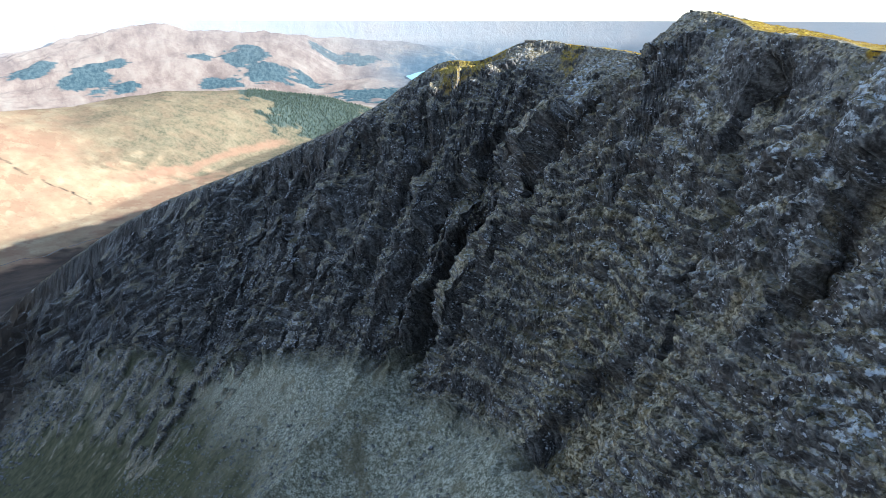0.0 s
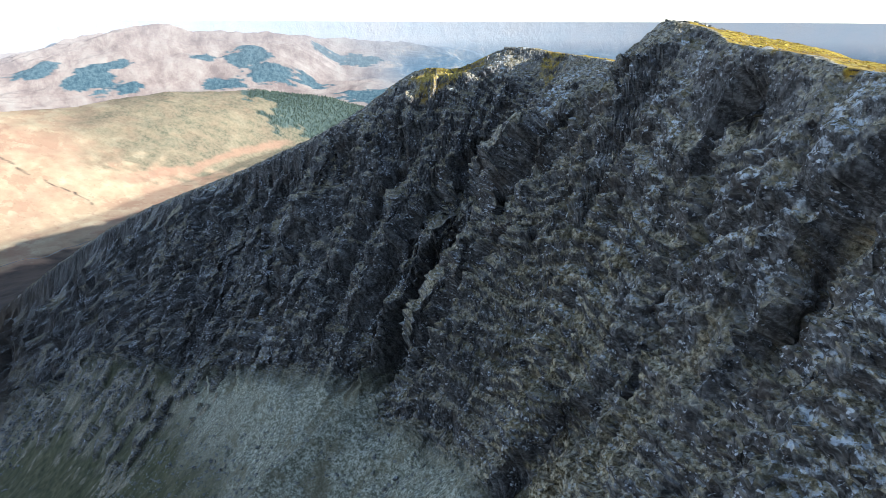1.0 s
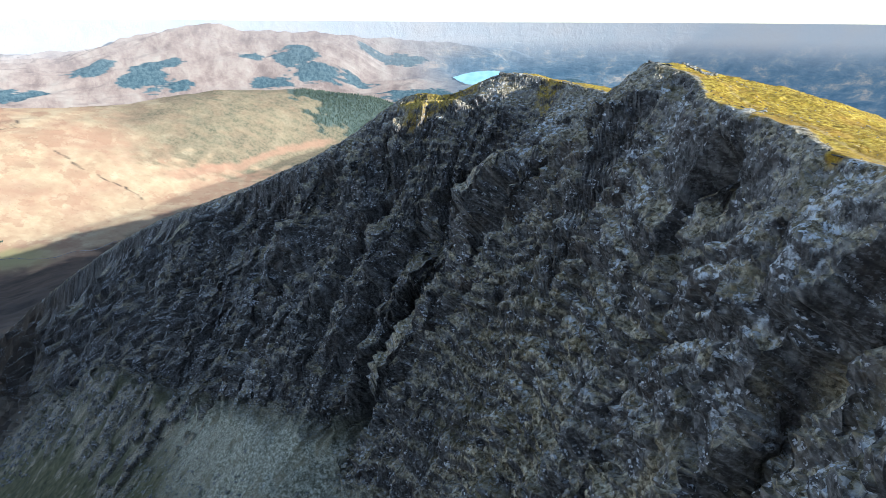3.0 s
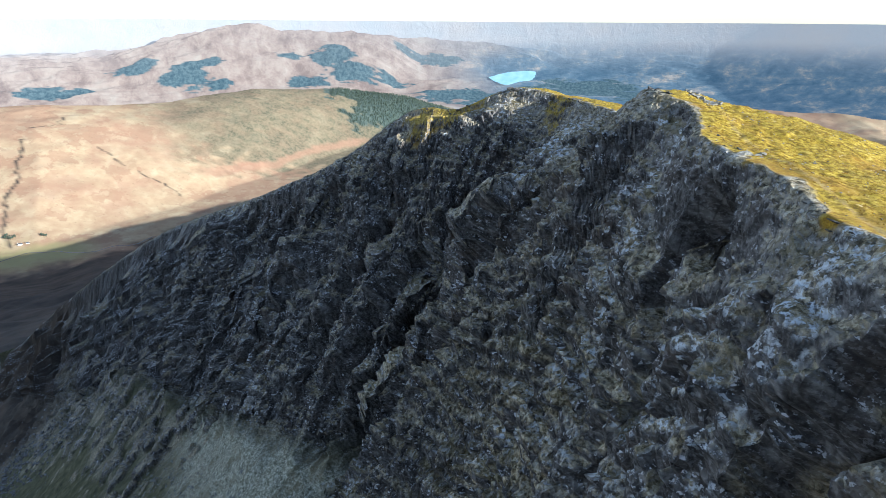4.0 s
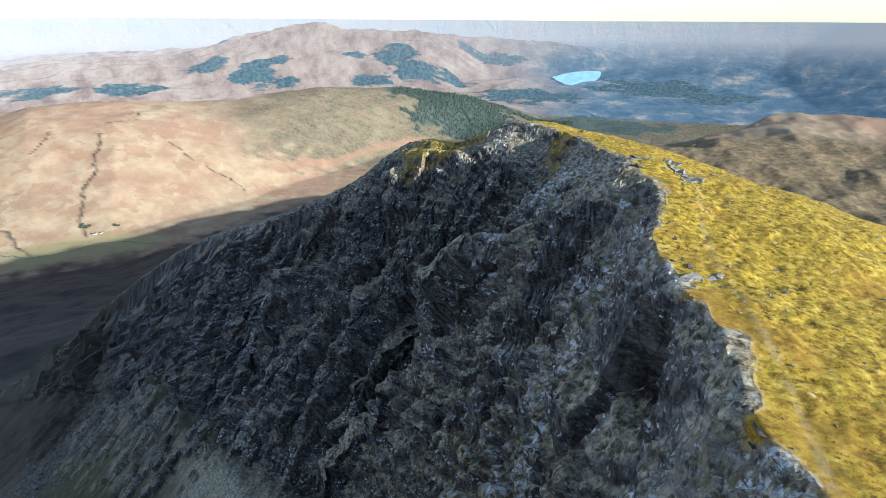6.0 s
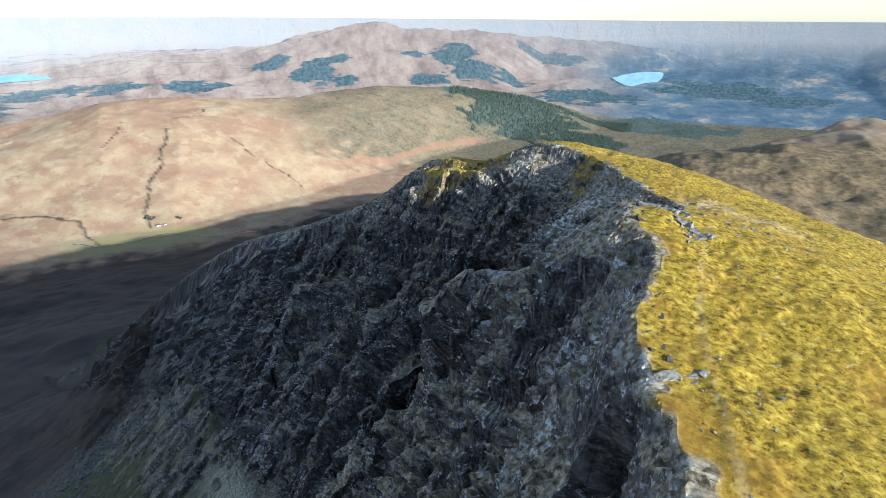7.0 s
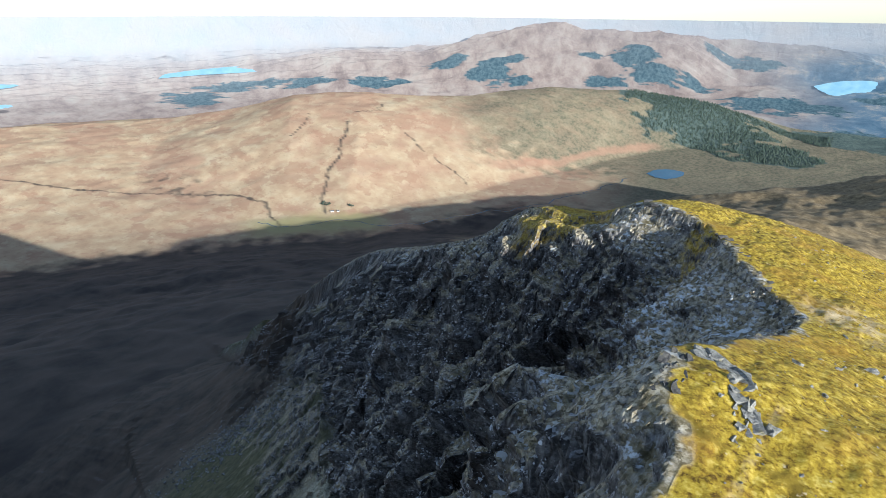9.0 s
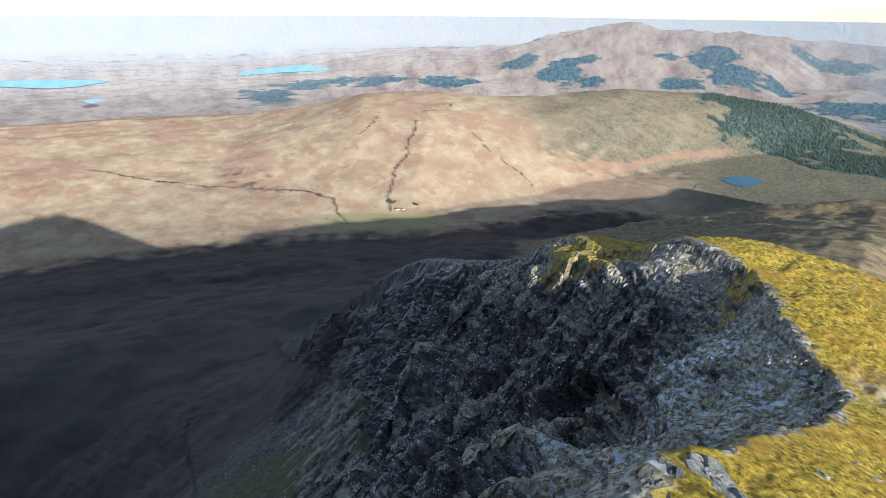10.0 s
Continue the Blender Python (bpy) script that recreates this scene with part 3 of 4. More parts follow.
def water_material():
    m, t, b = material("loch_water", 0.12)
    k = Maker(t)
    t.links.new(k.ramp(k.noise(k.coords(), 0.01, 4), [(0.3, (0.03, 0.10, 0.18)), (0.7, (0.05, 0.14, 0.22))]), b.inputs["Base Color"])
    b.inputs["Specular IOR Level"].default_value = 0.8
    t.links.new(k.bump(k.noise(k.coords(), 0.5, 3), 0.1, 0.1), b.inputs["Normal"])
    return m


# ---------------------------------------------------------------- the ground
def grid_mesh(name, verts, nx, ny, attributes=(), drop=None, hard=None):
    """A sheet of nx by ny points; hard: where its faces stay flat."""
    i = np.arange((nx - 1) * (ny - 1))
    a = (i // (ny - 1)) * ny + i % (ny - 1)
    quads = np.stack([a, a + ny, a + ny + 1, a + 1], 1)
    if drop is not None:
        quads = quads[~drop[quads].all(1)]
    me = bpy.data.meshes.new(name)
    me.vertices.add(len(verts))
    me.vertices.foreach_set("co", verts.astype(np.float32).ravel())
    me.loops.add(quads.size)
    me.loops.foreach_set("vertex_index", quads.ravel().astype(np.int32))
    me.polygons.add(len(quads))
    me.polygons.foreach_set("loop_start", np.arange(0, quads.size, 4, dtype=np.int32))
    me.polygons.foreach_set("use_smooth", np.ones(len(quads), dtype=bool) if hard is None else ~hard[quads[:, 0]])
    me.update(calc_edges=True)
    for key, values in attributes:
        me.attributes.new(key, "FLOAT", "POINT").data.foreach_set("value", values.astype(np.float32).ravel())
    return me


def steps(*stretches):
    """Grid lines: stretches of (from, to, first step, last step)."""
    out = []
    for a, b, s0, s1 in stretches:
        x = a
        while x < b - 1e-6:
            out.append(x)
            x += s0 + (s1 - s0) * (x - a) / (b - a)
    return np.array(out)


def surface_normals(px, py, pz):
    ux, uy, uz = (np.gradient(q, axis=0) for q in (px, py, pz))
    vx, vy, vz = (np.gradient(q, axis=1) for q in (px, py, pz))
    n = np.stack([uy * vz - uz * vy, uz * vx - ux * vz, ux * vy - uy * vx])
    return n / np.maximum(np.linalg.norm(n, axis=0), 1e-9)


gx = steps((-520, -260, 14, 2.5), (-260, -110, 2.2, 1.1), (-110, -32, 0.55, 0.34), (-32, 0, 0.26, 0.16), (0, 46, 0.14, 0.14), (46, 58, 0.20, 0.26), (58, 110, 0.3, 1.2), (110, 420, 2, 16))
gy = steps((-420, 0, 16, 2), (0, 34, 1.0, 0.4), (34, 200, 0.29, 0.31), (200, 262, 0.33, 0.45), (262, 345, 0.6, 1.0), (345, 640, 1.5, 14))
X, Y = np.meshgrid(gx, gy, indexing="ij")
Z, MASK = land(X, Y)
D, ROCKY, WALL, BELOW, DOWN, RAMPS, BUTTRESS, ALONG, RELIEF, LEAN = MASK
N = surface_normals(X, Y, Z)
# ribs, gullies and ledges first, along the smooth slope's normal
X0, Y0 = X, Y
X, Y, Z = X + N[0] * RELIEF, Y + N[1] * RELIEF, Z + N[2] * RELIEF
N2 = surface_normals(X, Y, Z)
N = N + N2
N = N / np.maximum(np.linalg.norm(N, axis=0), 1e-6)
BROAD = N2[2].copy()
# crags stand out along the slope's own normal
amp = WALL * sstep(0.08, 0.35, 1 - N[2]) + 0.8 * sstep(0.25, 0.6, BUTTRESS)

def facets(px, py, pz, size, seed, slope):
    """Angular blocks: each cell of a solid scatter is a tilted plane. Gives the height and the cell's own number."""
    qx, qy, qz = px / size[0], py / size[1], pz / size[2]
    ix, iy, iz = (np.floor(q).astype(np.int64) for q in (qx, qy, qz))
    best, high, own = np.full(px.shape, 9.0), np.zeros(px.shape), np.zeros(px.shape)
    for i in (-1, 0, 1):
        for j in (-1, 0, 1):
            for k in (-1, 0, 1):
                cx, cy, cz = ix + i, iy + j, iz + k
                r = lattice(cx, cy, cz, seed)
                r2, r3, r4 = (r * 977.0) % 1.0, (r * 7919.0) % 1.0, (r * 104729.0) % 1.0
                dx, dy, dz = qx - cx - r, qy - cy - r2, qz - cz - r3
                d2 = dx * dx + dy * dy + dz * dz
                m = d2 < best
                best = np.where(m, d2, best)
                high = np.where(m, r4 - 0.5 + slope * (dx * (r2 - 0.5) + dy * (r3 - 0.5) + dz * (r - 0.2)), high)
                own = np.where(m, r4, own)
    return high, own


lip = ROCKY * (1 - WALL) * sstep(-7, -0.3, D) * (1 - sstep(0.8, 2.2, D))
stone = (amp > 0.06) | (lip > 0.06)
wx, wy, wz = X[stone], Y[stone], Z[stone]
bent = wz + 0.35 * wy + 0.3 * wx + 0.9 * fbm(wx / 4, wy / 4, 2, 88)
warp = 0.7 * fbm(wx / 1.7, wy / 1.7, 2, 89, z=wz / 1.7)
steep = sstep(18.5, 21, ALONG[stone])
crag, CHIP = np.zeros(X.shape), np.full(X.shape, 0.5)
lean_w = LEAN[stone]
slabs, _ = facets(lean_w + warp, DOWN[stone] + warp, bent, (3.0, 5.5, 4.2), 81, 1.3)
flags, _ = facets(wx + warp, wy - warp, bent, (2.1, 1.7, 0.95), 83, 1.2)
pillars, _ = facets(lean_w + 0.6 * warp, 0 * lean_w, wz, (2.3, 1.0, 13.0), 86, 1.2)
chips, chip_own = facets(wx - warp, wy + warp, bent + wz, (0.85, 0.75, 0.62), 85, 1.0)
crag[stone] = (1.0 - 0.55 * steep) * slabs + (0.5 - 0.2 * steep) * flags + (0.15 + 1.9 * steep) * pillars
lip = lip * (1 - sstep(-1.3, 0.1, D))
body = amp * crag + 0.5 * lip * crag
SHELF = surface_normals(X + N[0] * body, Y + N[1] * body, Z + N[2] * body)[2]       # how level each block lies
SHELF = 0.6 * SHELF + 0.4 * BROAD - 0.10 * sstep(18.5, 21, ALONG)     # lowered on the north wall, so its colour comes out darker
crag[stone] += 0.13 * chips
CHIP[stone] = chip_own
push = amp * crag + 0.5 * lip * crag
# tussocks on the grass, stones on the scree
tuss = sstep(0.5, 2.5, D) * (1 - sstep(45, 70, D))
push = push + tuss * (0.10 * fbm(X / 0.55, Y / 0.75, 2, 93) + 0.16 * fbm(X / 1.7, Y / 2.4, 2, 95))
push = push + BELOW * (1 - sstep(90, 140, DOWN)) * (0.12 * vnoise(X / 0.7, Y / 0.7, 96) + 0.25 * fbm(X / 3.1, Y / 3.1, 2, 97))
PX, PY, PZ = X + N[0] * push, Y + N[1] * push, Z + N[2] * push
N = surface_normals(PX, PY, PZ)
flatness = N[2]
patch = fbm(PX / 6.0, PY / 6.0, 4, 101)
gold_side = sstep(-30, 0, X - 0.15 * (Y - 180))
grass = gold_side * sstep(0.0, 0.8, D + 0.35 + 1.6 * fbm(X / 2.4, Y / 2.4, 3, 104))
sunny = np.exp(-((X - 7) / 11) ** 2 - ((Y - 175) / 5) ** 2) + np.exp(-((X - 34) / 5) ** 2 - ((Y - 167) / 4) ** 2)
grass = np.maximum(grass, sstep(0.3, 0.6, sunny + 0.7 * fbm(X / 2.2, Y / 2.2, 3, 105)) * sstep(0.3, 0.55, flatness) * sstep(0.15, 0.4, sunny) * 0.8)
turf = np.maximum(sstep(0.62, 0.85, flatness + 0.25 * patch), sstep(0.2, 0.6, RAMPS) * sstep(-0.3, 0.2, patch)) * (1 - grass)
fan = sstep(-14, 10, X + 96 - 0.49 * (226 - Y) + 14 * fbm(X / 16, Y / 16, 3, 107))
scree = BELOW * fan * (1 - sstep(105, 150, DOWN)) * (Y > -60)
brown = BELOW * sstep(0.05, 0.2, BUTTRESS + 0.1 * patch) * (1 - sstep(0.3, 0.5, BUTTRESS))
scree = scree * (1 - sstep(0.05, 0.2, BUTTRESS + 0.1 * patch))
crop = sstep(0.3, 0.55, BUTTRESS)
broad = sstep(0.50, 0.64, BROAD + 0.24 * fbm(X / 8, Y / 8, 4, 106)) * sstep(8, 16, DOWN) * (1 - sstep(15, 19, ALONG)) * sstep(-0.2, 0.25, fbm(X / 4, Y / 4, 4, 108) + 0.1) * 0.85
sward = np.exp(-((X - 22) / 11) ** 2 - ((Y - 96) / 16) ** 2) + 0.8 * np.exp(-((X - 27) / 5) ** 2 - ((Y - 74) / 7) ** 2)
broad = np.maximum(broad, sstep(0.3, 0.75, sward + 0.55 * fbm(X / 3.5, Y / 3.5, 4, 110)) * sstep(0.12, 0.32, BROAD + 0.2 * patch))
turf = np.maximum(np.maximum(turf, broad * (1 - grass)) * (1 - BELOW), brown * 0.8)
low = (1 - gold_side) * sstep(0, 1.5, D) + BELOW * (1 - scree) * (1 - brown) * (1 - crop) + sstep(400, 600, np.hypot(X, Y - 60)) * (D < 0)
# dark heath colour that also deepens the shade on the lower slope
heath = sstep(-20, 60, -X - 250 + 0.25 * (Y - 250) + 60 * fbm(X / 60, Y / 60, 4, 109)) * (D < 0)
low = low * (1 - heath)
soft_noise = fbm(PX / 7, PY / 7, 4, 111)
frost = sstep(0.5, 0.8, flatness + 0.2 * patch) * sstep(0.26, 0.46, soft_noise + 0.1 - 0.006 * DOWN) * (1 - BELOW)
for fx, fy, size in ((39.2, 73.4, 3.0), (42, 66.3, 3.0), (36, 93.4, 1.8), (44.5, 67.8, 3.0), (30, 150.8, 4.5), (-9.3, 171, 1.5), (17.8, 152, 2.0), (40.6, 55, 3.0),
                     (38.6, 66.6, 1.6), (35, 95, 1.6), (33.4, 92.3, 2.2), (38.9, 76.2, 2.4), (47, 67.8, 3.2), (36.8, 102, 1.6), (37.6, 114.5, 2.4), (42.6, 100, 2.0), (42.4, 104.6, 1.8),
                     (33, 154, 3.5), (24.7, 129.6, 2.2), (39.7, 99.3, 2.0), (34.6, 46, 4.5), (41.3, 105, 1.8), (20, 168, 2.2), (24, 160, 2.6), (40, 121.5, 2.2), (45.2, 131, 2.0), (36.5, 117, 2.6)):
    spot = np.exp(-((X - fx) ** 2 + (Y - fy) ** 2) / size ** 2)
    frost = np.maximum(frost, sstep(0.25, 0.55, spot + 0.5 * soft_noise) * sstep(0.22, 0.5, flatness))
frost = np.maximum(frost, 0.35 * sstep(-2.5, -0.8, D) * (1 - sstep(0.1, 1.0, D)) * sstep(0.2, 0.5, fbm(X / 5, Y / 5, 3, 114) + 0.25 * (1 - sstep(72, 82, Y)) - 0.1 * sstep(76, 84, Y)))
frost = frost * (1 - grass) * (1 - 0.85 * sstep(-2.2, -0.6, D) * sstep(76, 82, Y))
rime = (0.55 - 0.35 * sstep(55, 62, Y) * (1 - sstep(82, 90, Y)) * sstep(28, 34, X)) * (1 - grass) * (1 - BELOW) * (0.25 + 0.65 * sstep(-0.2, 0.35, fbm(X / 15, Y / 15, 3, 117)) + 0.45 * np.exp(-((X - 32) / 9) ** 2 - ((Y - 150) / 9) ** 2))
straw = np.exp(-((X - 50.5) / 4) ** 2 - ((Y - 149) / 3.2) ** 2) + 0.7 * np.exp(-((X - 58) / 5) ** 2 - ((Y - 146) / 3) ** 2)
track = 1 - sstep(0.12, 0.4, np.abs(X - 47.2 - 1.1 * np.sin(Y / 9.0) - 0.03 * (Y - 90)))
straw = np.clip(straw + 0.3 * track * (Y > 62) * (Y < 112), 0, 1)
sheet = grid_mesh("ground", np.stack([PX, PY, PZ], -1).reshape(-1, 3), len(gx), len(gy),
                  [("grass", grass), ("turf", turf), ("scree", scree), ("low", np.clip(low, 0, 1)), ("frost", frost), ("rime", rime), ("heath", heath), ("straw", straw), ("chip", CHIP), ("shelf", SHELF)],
                  hard=(WALL + lip > 0.3).ravel())
ground = new("ground", sheet)
ground.data.materials.append(ridge_material())
tagged(ground, "dark schist corrie wall with frosted ledges, grey scree and golden grass", "mountain ridge", kind="structure")


def ground_at(x, y):
    """Height of the built ground."""
    i = min(max(int(np.searchsorted(gx, x)) - 1, 0), len(gx) - 2)
    j = min(max(int(np.searchsorted(gy, y)) - 1, 0), len(gy) - 2)
    a, b = (x - gx[i]) / (gx[i + 1] - gx[i]), (y - gy[j]) / (gy[j + 1] - gy[j])
    return float((PZ[i, j] * (1 - a) + PZ[i + 1, j] * a) * (1 - b) + (PZ[i, j + 1] * (1 - a) + PZ[i + 1, j + 1] * a) * b)


# ---------------------------------------------------------------- the country round about
# streams and dark gashes on the hill: half width, then x, y
BURNS = [(5.5, (-2420, 2930), (-2366, 2857), (-2290, 2700), (-2180, 2560), (-2120, 2408), (-2010, 2250), (-1981, 2209), (-1890, 2120)),
         (4.0, (-2104, 3047), (-2010, 3000), (-1916, 2934)), (3.5, (-1832, 2930), (-1700, 2900), (-1579, 2835)),
         (5, (-3400, 1500), (-3109, 1617), (-2702, 1826), (-2407, 2000), (-2172, 2039), (-2060, 1960), (-1947, 1903)),
         (4, (-2500, 3350), (-2420, 3200), (-2480, 3060)), (3, (-2700, 2900), (-2600, 2760), (-2560, 2600))]
# woods: bearing, distance, half widths
WOODS = [(11.0, 5020, 5.0, 420), (6.0, 4560, 4.0, 230), (-0.6, 5300, 5.5, 330), (32.1, 8490, 1.6, 350), (28.4, 7800, 1.8, 380), (27.4, 8260, 1.8, 200), (25.8, 7520, 0.9, 200),
         (38.6, 7760, 1.7, 280), (36.2, 7600, 1.1, 240), (17.5, 8640, 2.8, 250), (14.6, 8060, 2.6, 320), (11.7, 8150, 1.7, 240), (18.6, 7650, 1.5, 280), (10.0, 10350, 1.5, 350),
         (7.7, 10350, 1.7, 330), (5.5, 7000, 4.2, 650), (-4.5, 8200, 4.2, 900), (-9.1, 7450, 3.0, 500), (48.6, 8250, 3.2, 420), (53, 7200, 2.2, 600), (43.3, 8000, 2.0, 300)]


def polar_xy(a, r):
    return EYE_MID[0] - r * np.sin(np.radians(a)), EYE_MID[1] + r * np.cos(np.radians(a))


def country_sheet(name, ga, gr, masks, mat, label, drop=None):
    A, R = np.meshgrid(ga, gr, indexing="ij")
    vx, vy = polar_xy(A, R)
    vz, _ = land(vx, vy)
    az = (A + 180) % 360 - 180
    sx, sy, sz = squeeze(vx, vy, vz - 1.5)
    gone = drop(vx, vy).ravel() if drop else None
    ob = new(name, grid_mesh(name, np.stack([sx, sy, sz], -1).reshape(-1, 3), len(ga), len(gr), masks(vx, vy, vz, az, R), drop=gone))
    ob.data.materials.append(mat)
    return tagged(ob, label, "hills", kind="structure")


def wood_mask(x, y, az, r):
    rough = 0.75 * fbm(x / 300, y / 300, 4, 131) + 0.5 * fbm(x / 85, y / 85, 3, 132)
    out = np.full_like(x, -2.0)
    for a, d, wa, wd in WOODS:
        out = np.maximum(out, 1 - ((az - a) / wa) ** 2 - ((r - d) / wd) ** 2)
    return sstep(0.0, 0.15, out + 0.25 + 1.9 * rough)


def near_masks(x, y, z, az, r):
    rf = table(HILL, 1, np.clip(az, -60, 100))
    burn = np.zeros_like(x)
    for half, *line in BURNS:
        off, along = way_off(x + 14 * fbm(x / 60, y / 60, 2, 151), y + 14 * fbm(x / 60, y / 60, 2, 152), line)
        burn = np.maximum(burn, (1 - sstep(half * 0.9, half * 1.9, off)) * (0.75 + 0.4 * vnoise(x / 25, y / 25, 153)))
    speckle = fbm(x / 55, y / 55, 3, 155)
    patch_off = np.hypot((x + 2680) / 300, (y - 1960) / 130)
    burn = np.maximum(burn, 0.75 * (1 - sstep(0.6, 1.1, patch_off + 0.5 * speckle)) * sstep(-0.2, 0.3, speckle))
    # laid over the ground inside the ridge's shadow, to darken it further
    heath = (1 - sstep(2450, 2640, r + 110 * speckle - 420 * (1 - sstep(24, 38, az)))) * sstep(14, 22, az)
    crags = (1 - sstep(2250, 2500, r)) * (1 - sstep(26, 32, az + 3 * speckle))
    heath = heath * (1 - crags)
    field = (1 - sstep(40, 170, np.abs(r - 2700 + 60 * speckle))) * sstep(36, 39, az) * (1 - sstep(47, 51, az)) * 0.8
    scrub = sstep(3500, 3800, r + 260 * speckle) * (1 - sstep(26, 35, az + 4 * fbm(x / 300, y / 300, 4, 157))) * (0.75 + 0.25 * speckle)
    scrub = np.maximum(scrub, (r > 3000) * (1 - sstep(14, 20, az)) * 0.9)
    band = np.interp(az, [14, 18, 22, 27, 30], [4450, 4150, 3760, 3560, 3500])
    russet = (1 - sstep(25, 70, np.abs(r - band + 40 * speckle))) * sstep(13, 15, az) * (1 - sstep(27, 29, az))
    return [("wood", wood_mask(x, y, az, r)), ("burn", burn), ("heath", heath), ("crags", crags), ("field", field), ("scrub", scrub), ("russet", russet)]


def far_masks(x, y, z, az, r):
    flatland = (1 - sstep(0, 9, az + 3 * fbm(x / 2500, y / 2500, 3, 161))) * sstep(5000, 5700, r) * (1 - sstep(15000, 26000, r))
    # far is the share of painted haze, rising with distance
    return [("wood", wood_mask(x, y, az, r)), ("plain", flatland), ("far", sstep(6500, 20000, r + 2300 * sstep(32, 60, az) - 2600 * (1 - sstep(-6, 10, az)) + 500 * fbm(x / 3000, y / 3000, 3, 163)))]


def in_ridge(x, y):
    return (x > -500) & (x < 400) & (y > -400) & (y < 620)


fan_a = np.concatenate([np.arange(-58, 84, 0.2), np.arange(84, 302, 4.0), [302.0]])
near_r = np.concatenate([np.arange(330, 2000, 13.0), np.arange(2000, 4700, 13.0), np.arange(4700, 5650, 15.0)])
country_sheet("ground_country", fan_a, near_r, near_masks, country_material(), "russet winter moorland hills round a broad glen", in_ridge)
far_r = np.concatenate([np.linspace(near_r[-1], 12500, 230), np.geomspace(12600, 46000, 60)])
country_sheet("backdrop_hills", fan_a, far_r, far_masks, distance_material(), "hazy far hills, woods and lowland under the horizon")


def loch(mat, name, label, height, shore, seed):
    """A sheet of water inside a shore given by bearing and distance, on the far floor."""
    if height is None:
        a, r = np.mean(shore, axis=0)
        height = float(land(*(np.array([v]) for v in polar_xy(a, r)))[0][0]) + 1
    bm = bmesh.new()
    ring = []
    points, _ = catmull([(a, r / 1000, 0) for a, r in shore + shore[:1]], 6)
    for i, (a, r, _) in enumerate(points[:-1]):
        r = 1000 * r * (1 + 0.008 * noise.noise((i * 0.7, seed, 0)))
        x, y = polar_xy(a + 0.10 * noise.noise((i * 0.6, seed, 5)), r)
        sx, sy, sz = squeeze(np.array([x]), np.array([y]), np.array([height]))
        ring.append(bm.verts.new((sx[0], sy[0], sz[0])))
    top = bm.faces.new(ring)
    top.normal_update()
    if top.normal.z < 0:
        top.normal_flip()
    me = bpy.data.meshes.new(name)
    bm.to_mesh(me)
    bm.free()
    ob = new(name, me)
    me.materials.append(mat)
    return tagged(ob, label, "loch", kind="structure")


WATER = water_material()
# far water glows pale blue in place of the sky's reflection
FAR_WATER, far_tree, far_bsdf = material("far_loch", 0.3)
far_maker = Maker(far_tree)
sky_glow = far_maker.ramp(far_maker.noise(far_maker.coords(), 0.02, 4), [(0.3, (0.22, 0.40, 0.49)), (0.7, (0.34, 0.52, 0.59))])
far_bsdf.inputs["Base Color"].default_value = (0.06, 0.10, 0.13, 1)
far_tree.links.new(sky_glow, far_bsdf.inputs["Emission Color"])
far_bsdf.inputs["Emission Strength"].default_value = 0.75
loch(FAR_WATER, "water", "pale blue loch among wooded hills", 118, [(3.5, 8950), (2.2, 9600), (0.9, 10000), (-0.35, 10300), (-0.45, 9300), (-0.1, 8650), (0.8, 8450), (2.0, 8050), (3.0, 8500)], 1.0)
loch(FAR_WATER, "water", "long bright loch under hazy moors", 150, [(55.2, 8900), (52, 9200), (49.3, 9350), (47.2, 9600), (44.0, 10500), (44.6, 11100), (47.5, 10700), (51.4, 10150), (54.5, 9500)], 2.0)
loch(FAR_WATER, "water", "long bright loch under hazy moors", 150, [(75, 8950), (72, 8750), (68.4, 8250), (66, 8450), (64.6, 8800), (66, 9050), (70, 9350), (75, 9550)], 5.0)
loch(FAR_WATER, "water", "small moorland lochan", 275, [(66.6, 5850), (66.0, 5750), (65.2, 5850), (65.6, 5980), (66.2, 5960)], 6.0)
loch(WATER, "water", "small dark lochan on the glen floor", None, [(14.6, 3740), (13.4, 3640), (12.0, 3700), (11.6, 3830), (12.6, 3880), (13.8, 3850)], 3.0)

# ---------------------------------------------------------------- rocks
def part(name, me, mat, parent=None, label=""):
    ob = new(name, me)
    if mat is not None and not me.materials:
        me.materials.append(mat)
    if parent is not None:
        ob.parent = parent
    if label:
        ob["label"] = label
    return ob


def rock_material(name, dark, light, frost):
    m, t, b = material(name, 0.85)
    k = Maker(t)
    p = k.coords((1, 1, 2.2))
    grain = k.noise(p, 3.2, 8, 0.72)
    col = k.ramp(grain, [(0.32, dark), (0.62, light), (0.78, tuple(min(1, 1.5 * c) for c in light))])
    lichen = k.span(k.noise(p, 1.1, 6, 0.65), 0.56, 0.66)
    col = k.mix(k.math("MULTIPLY", lichen, 0.6), col, (0.24, 0.21, 0.09))
    if frost:
        geo, up = k.node("NewGeometry"), k.node("SeparateXYZ")
        t.links.new(geo.outputs["Normal"], up.inputs[0])
        rime = k.math("MULTIPLY", k.span(up.outputs["Z"], 0.5, 0.85), k.span(k.noise(p, 2.0, 6, 0.7), 0.46, 0.58))
        col = k.mix(k.math("MULTIPLY", rime, frost), col, (0.72, 0.76, 0.82))
    t.links.new(col, b.inputs["Base Color"])
    t.links.new(k.bump(grain, 0.9, 0.12), b.inputs["Normal"])
    return m


PALE = rock_material("pale_schist", (0.10, 0.095, 0.08), (0.36, 0.345, 0.31), 0.0)
GREY = rock_material("grey_schist", (0.035, 0.033, 0.031), (0.12, 0.112, 0.105), 0.0)
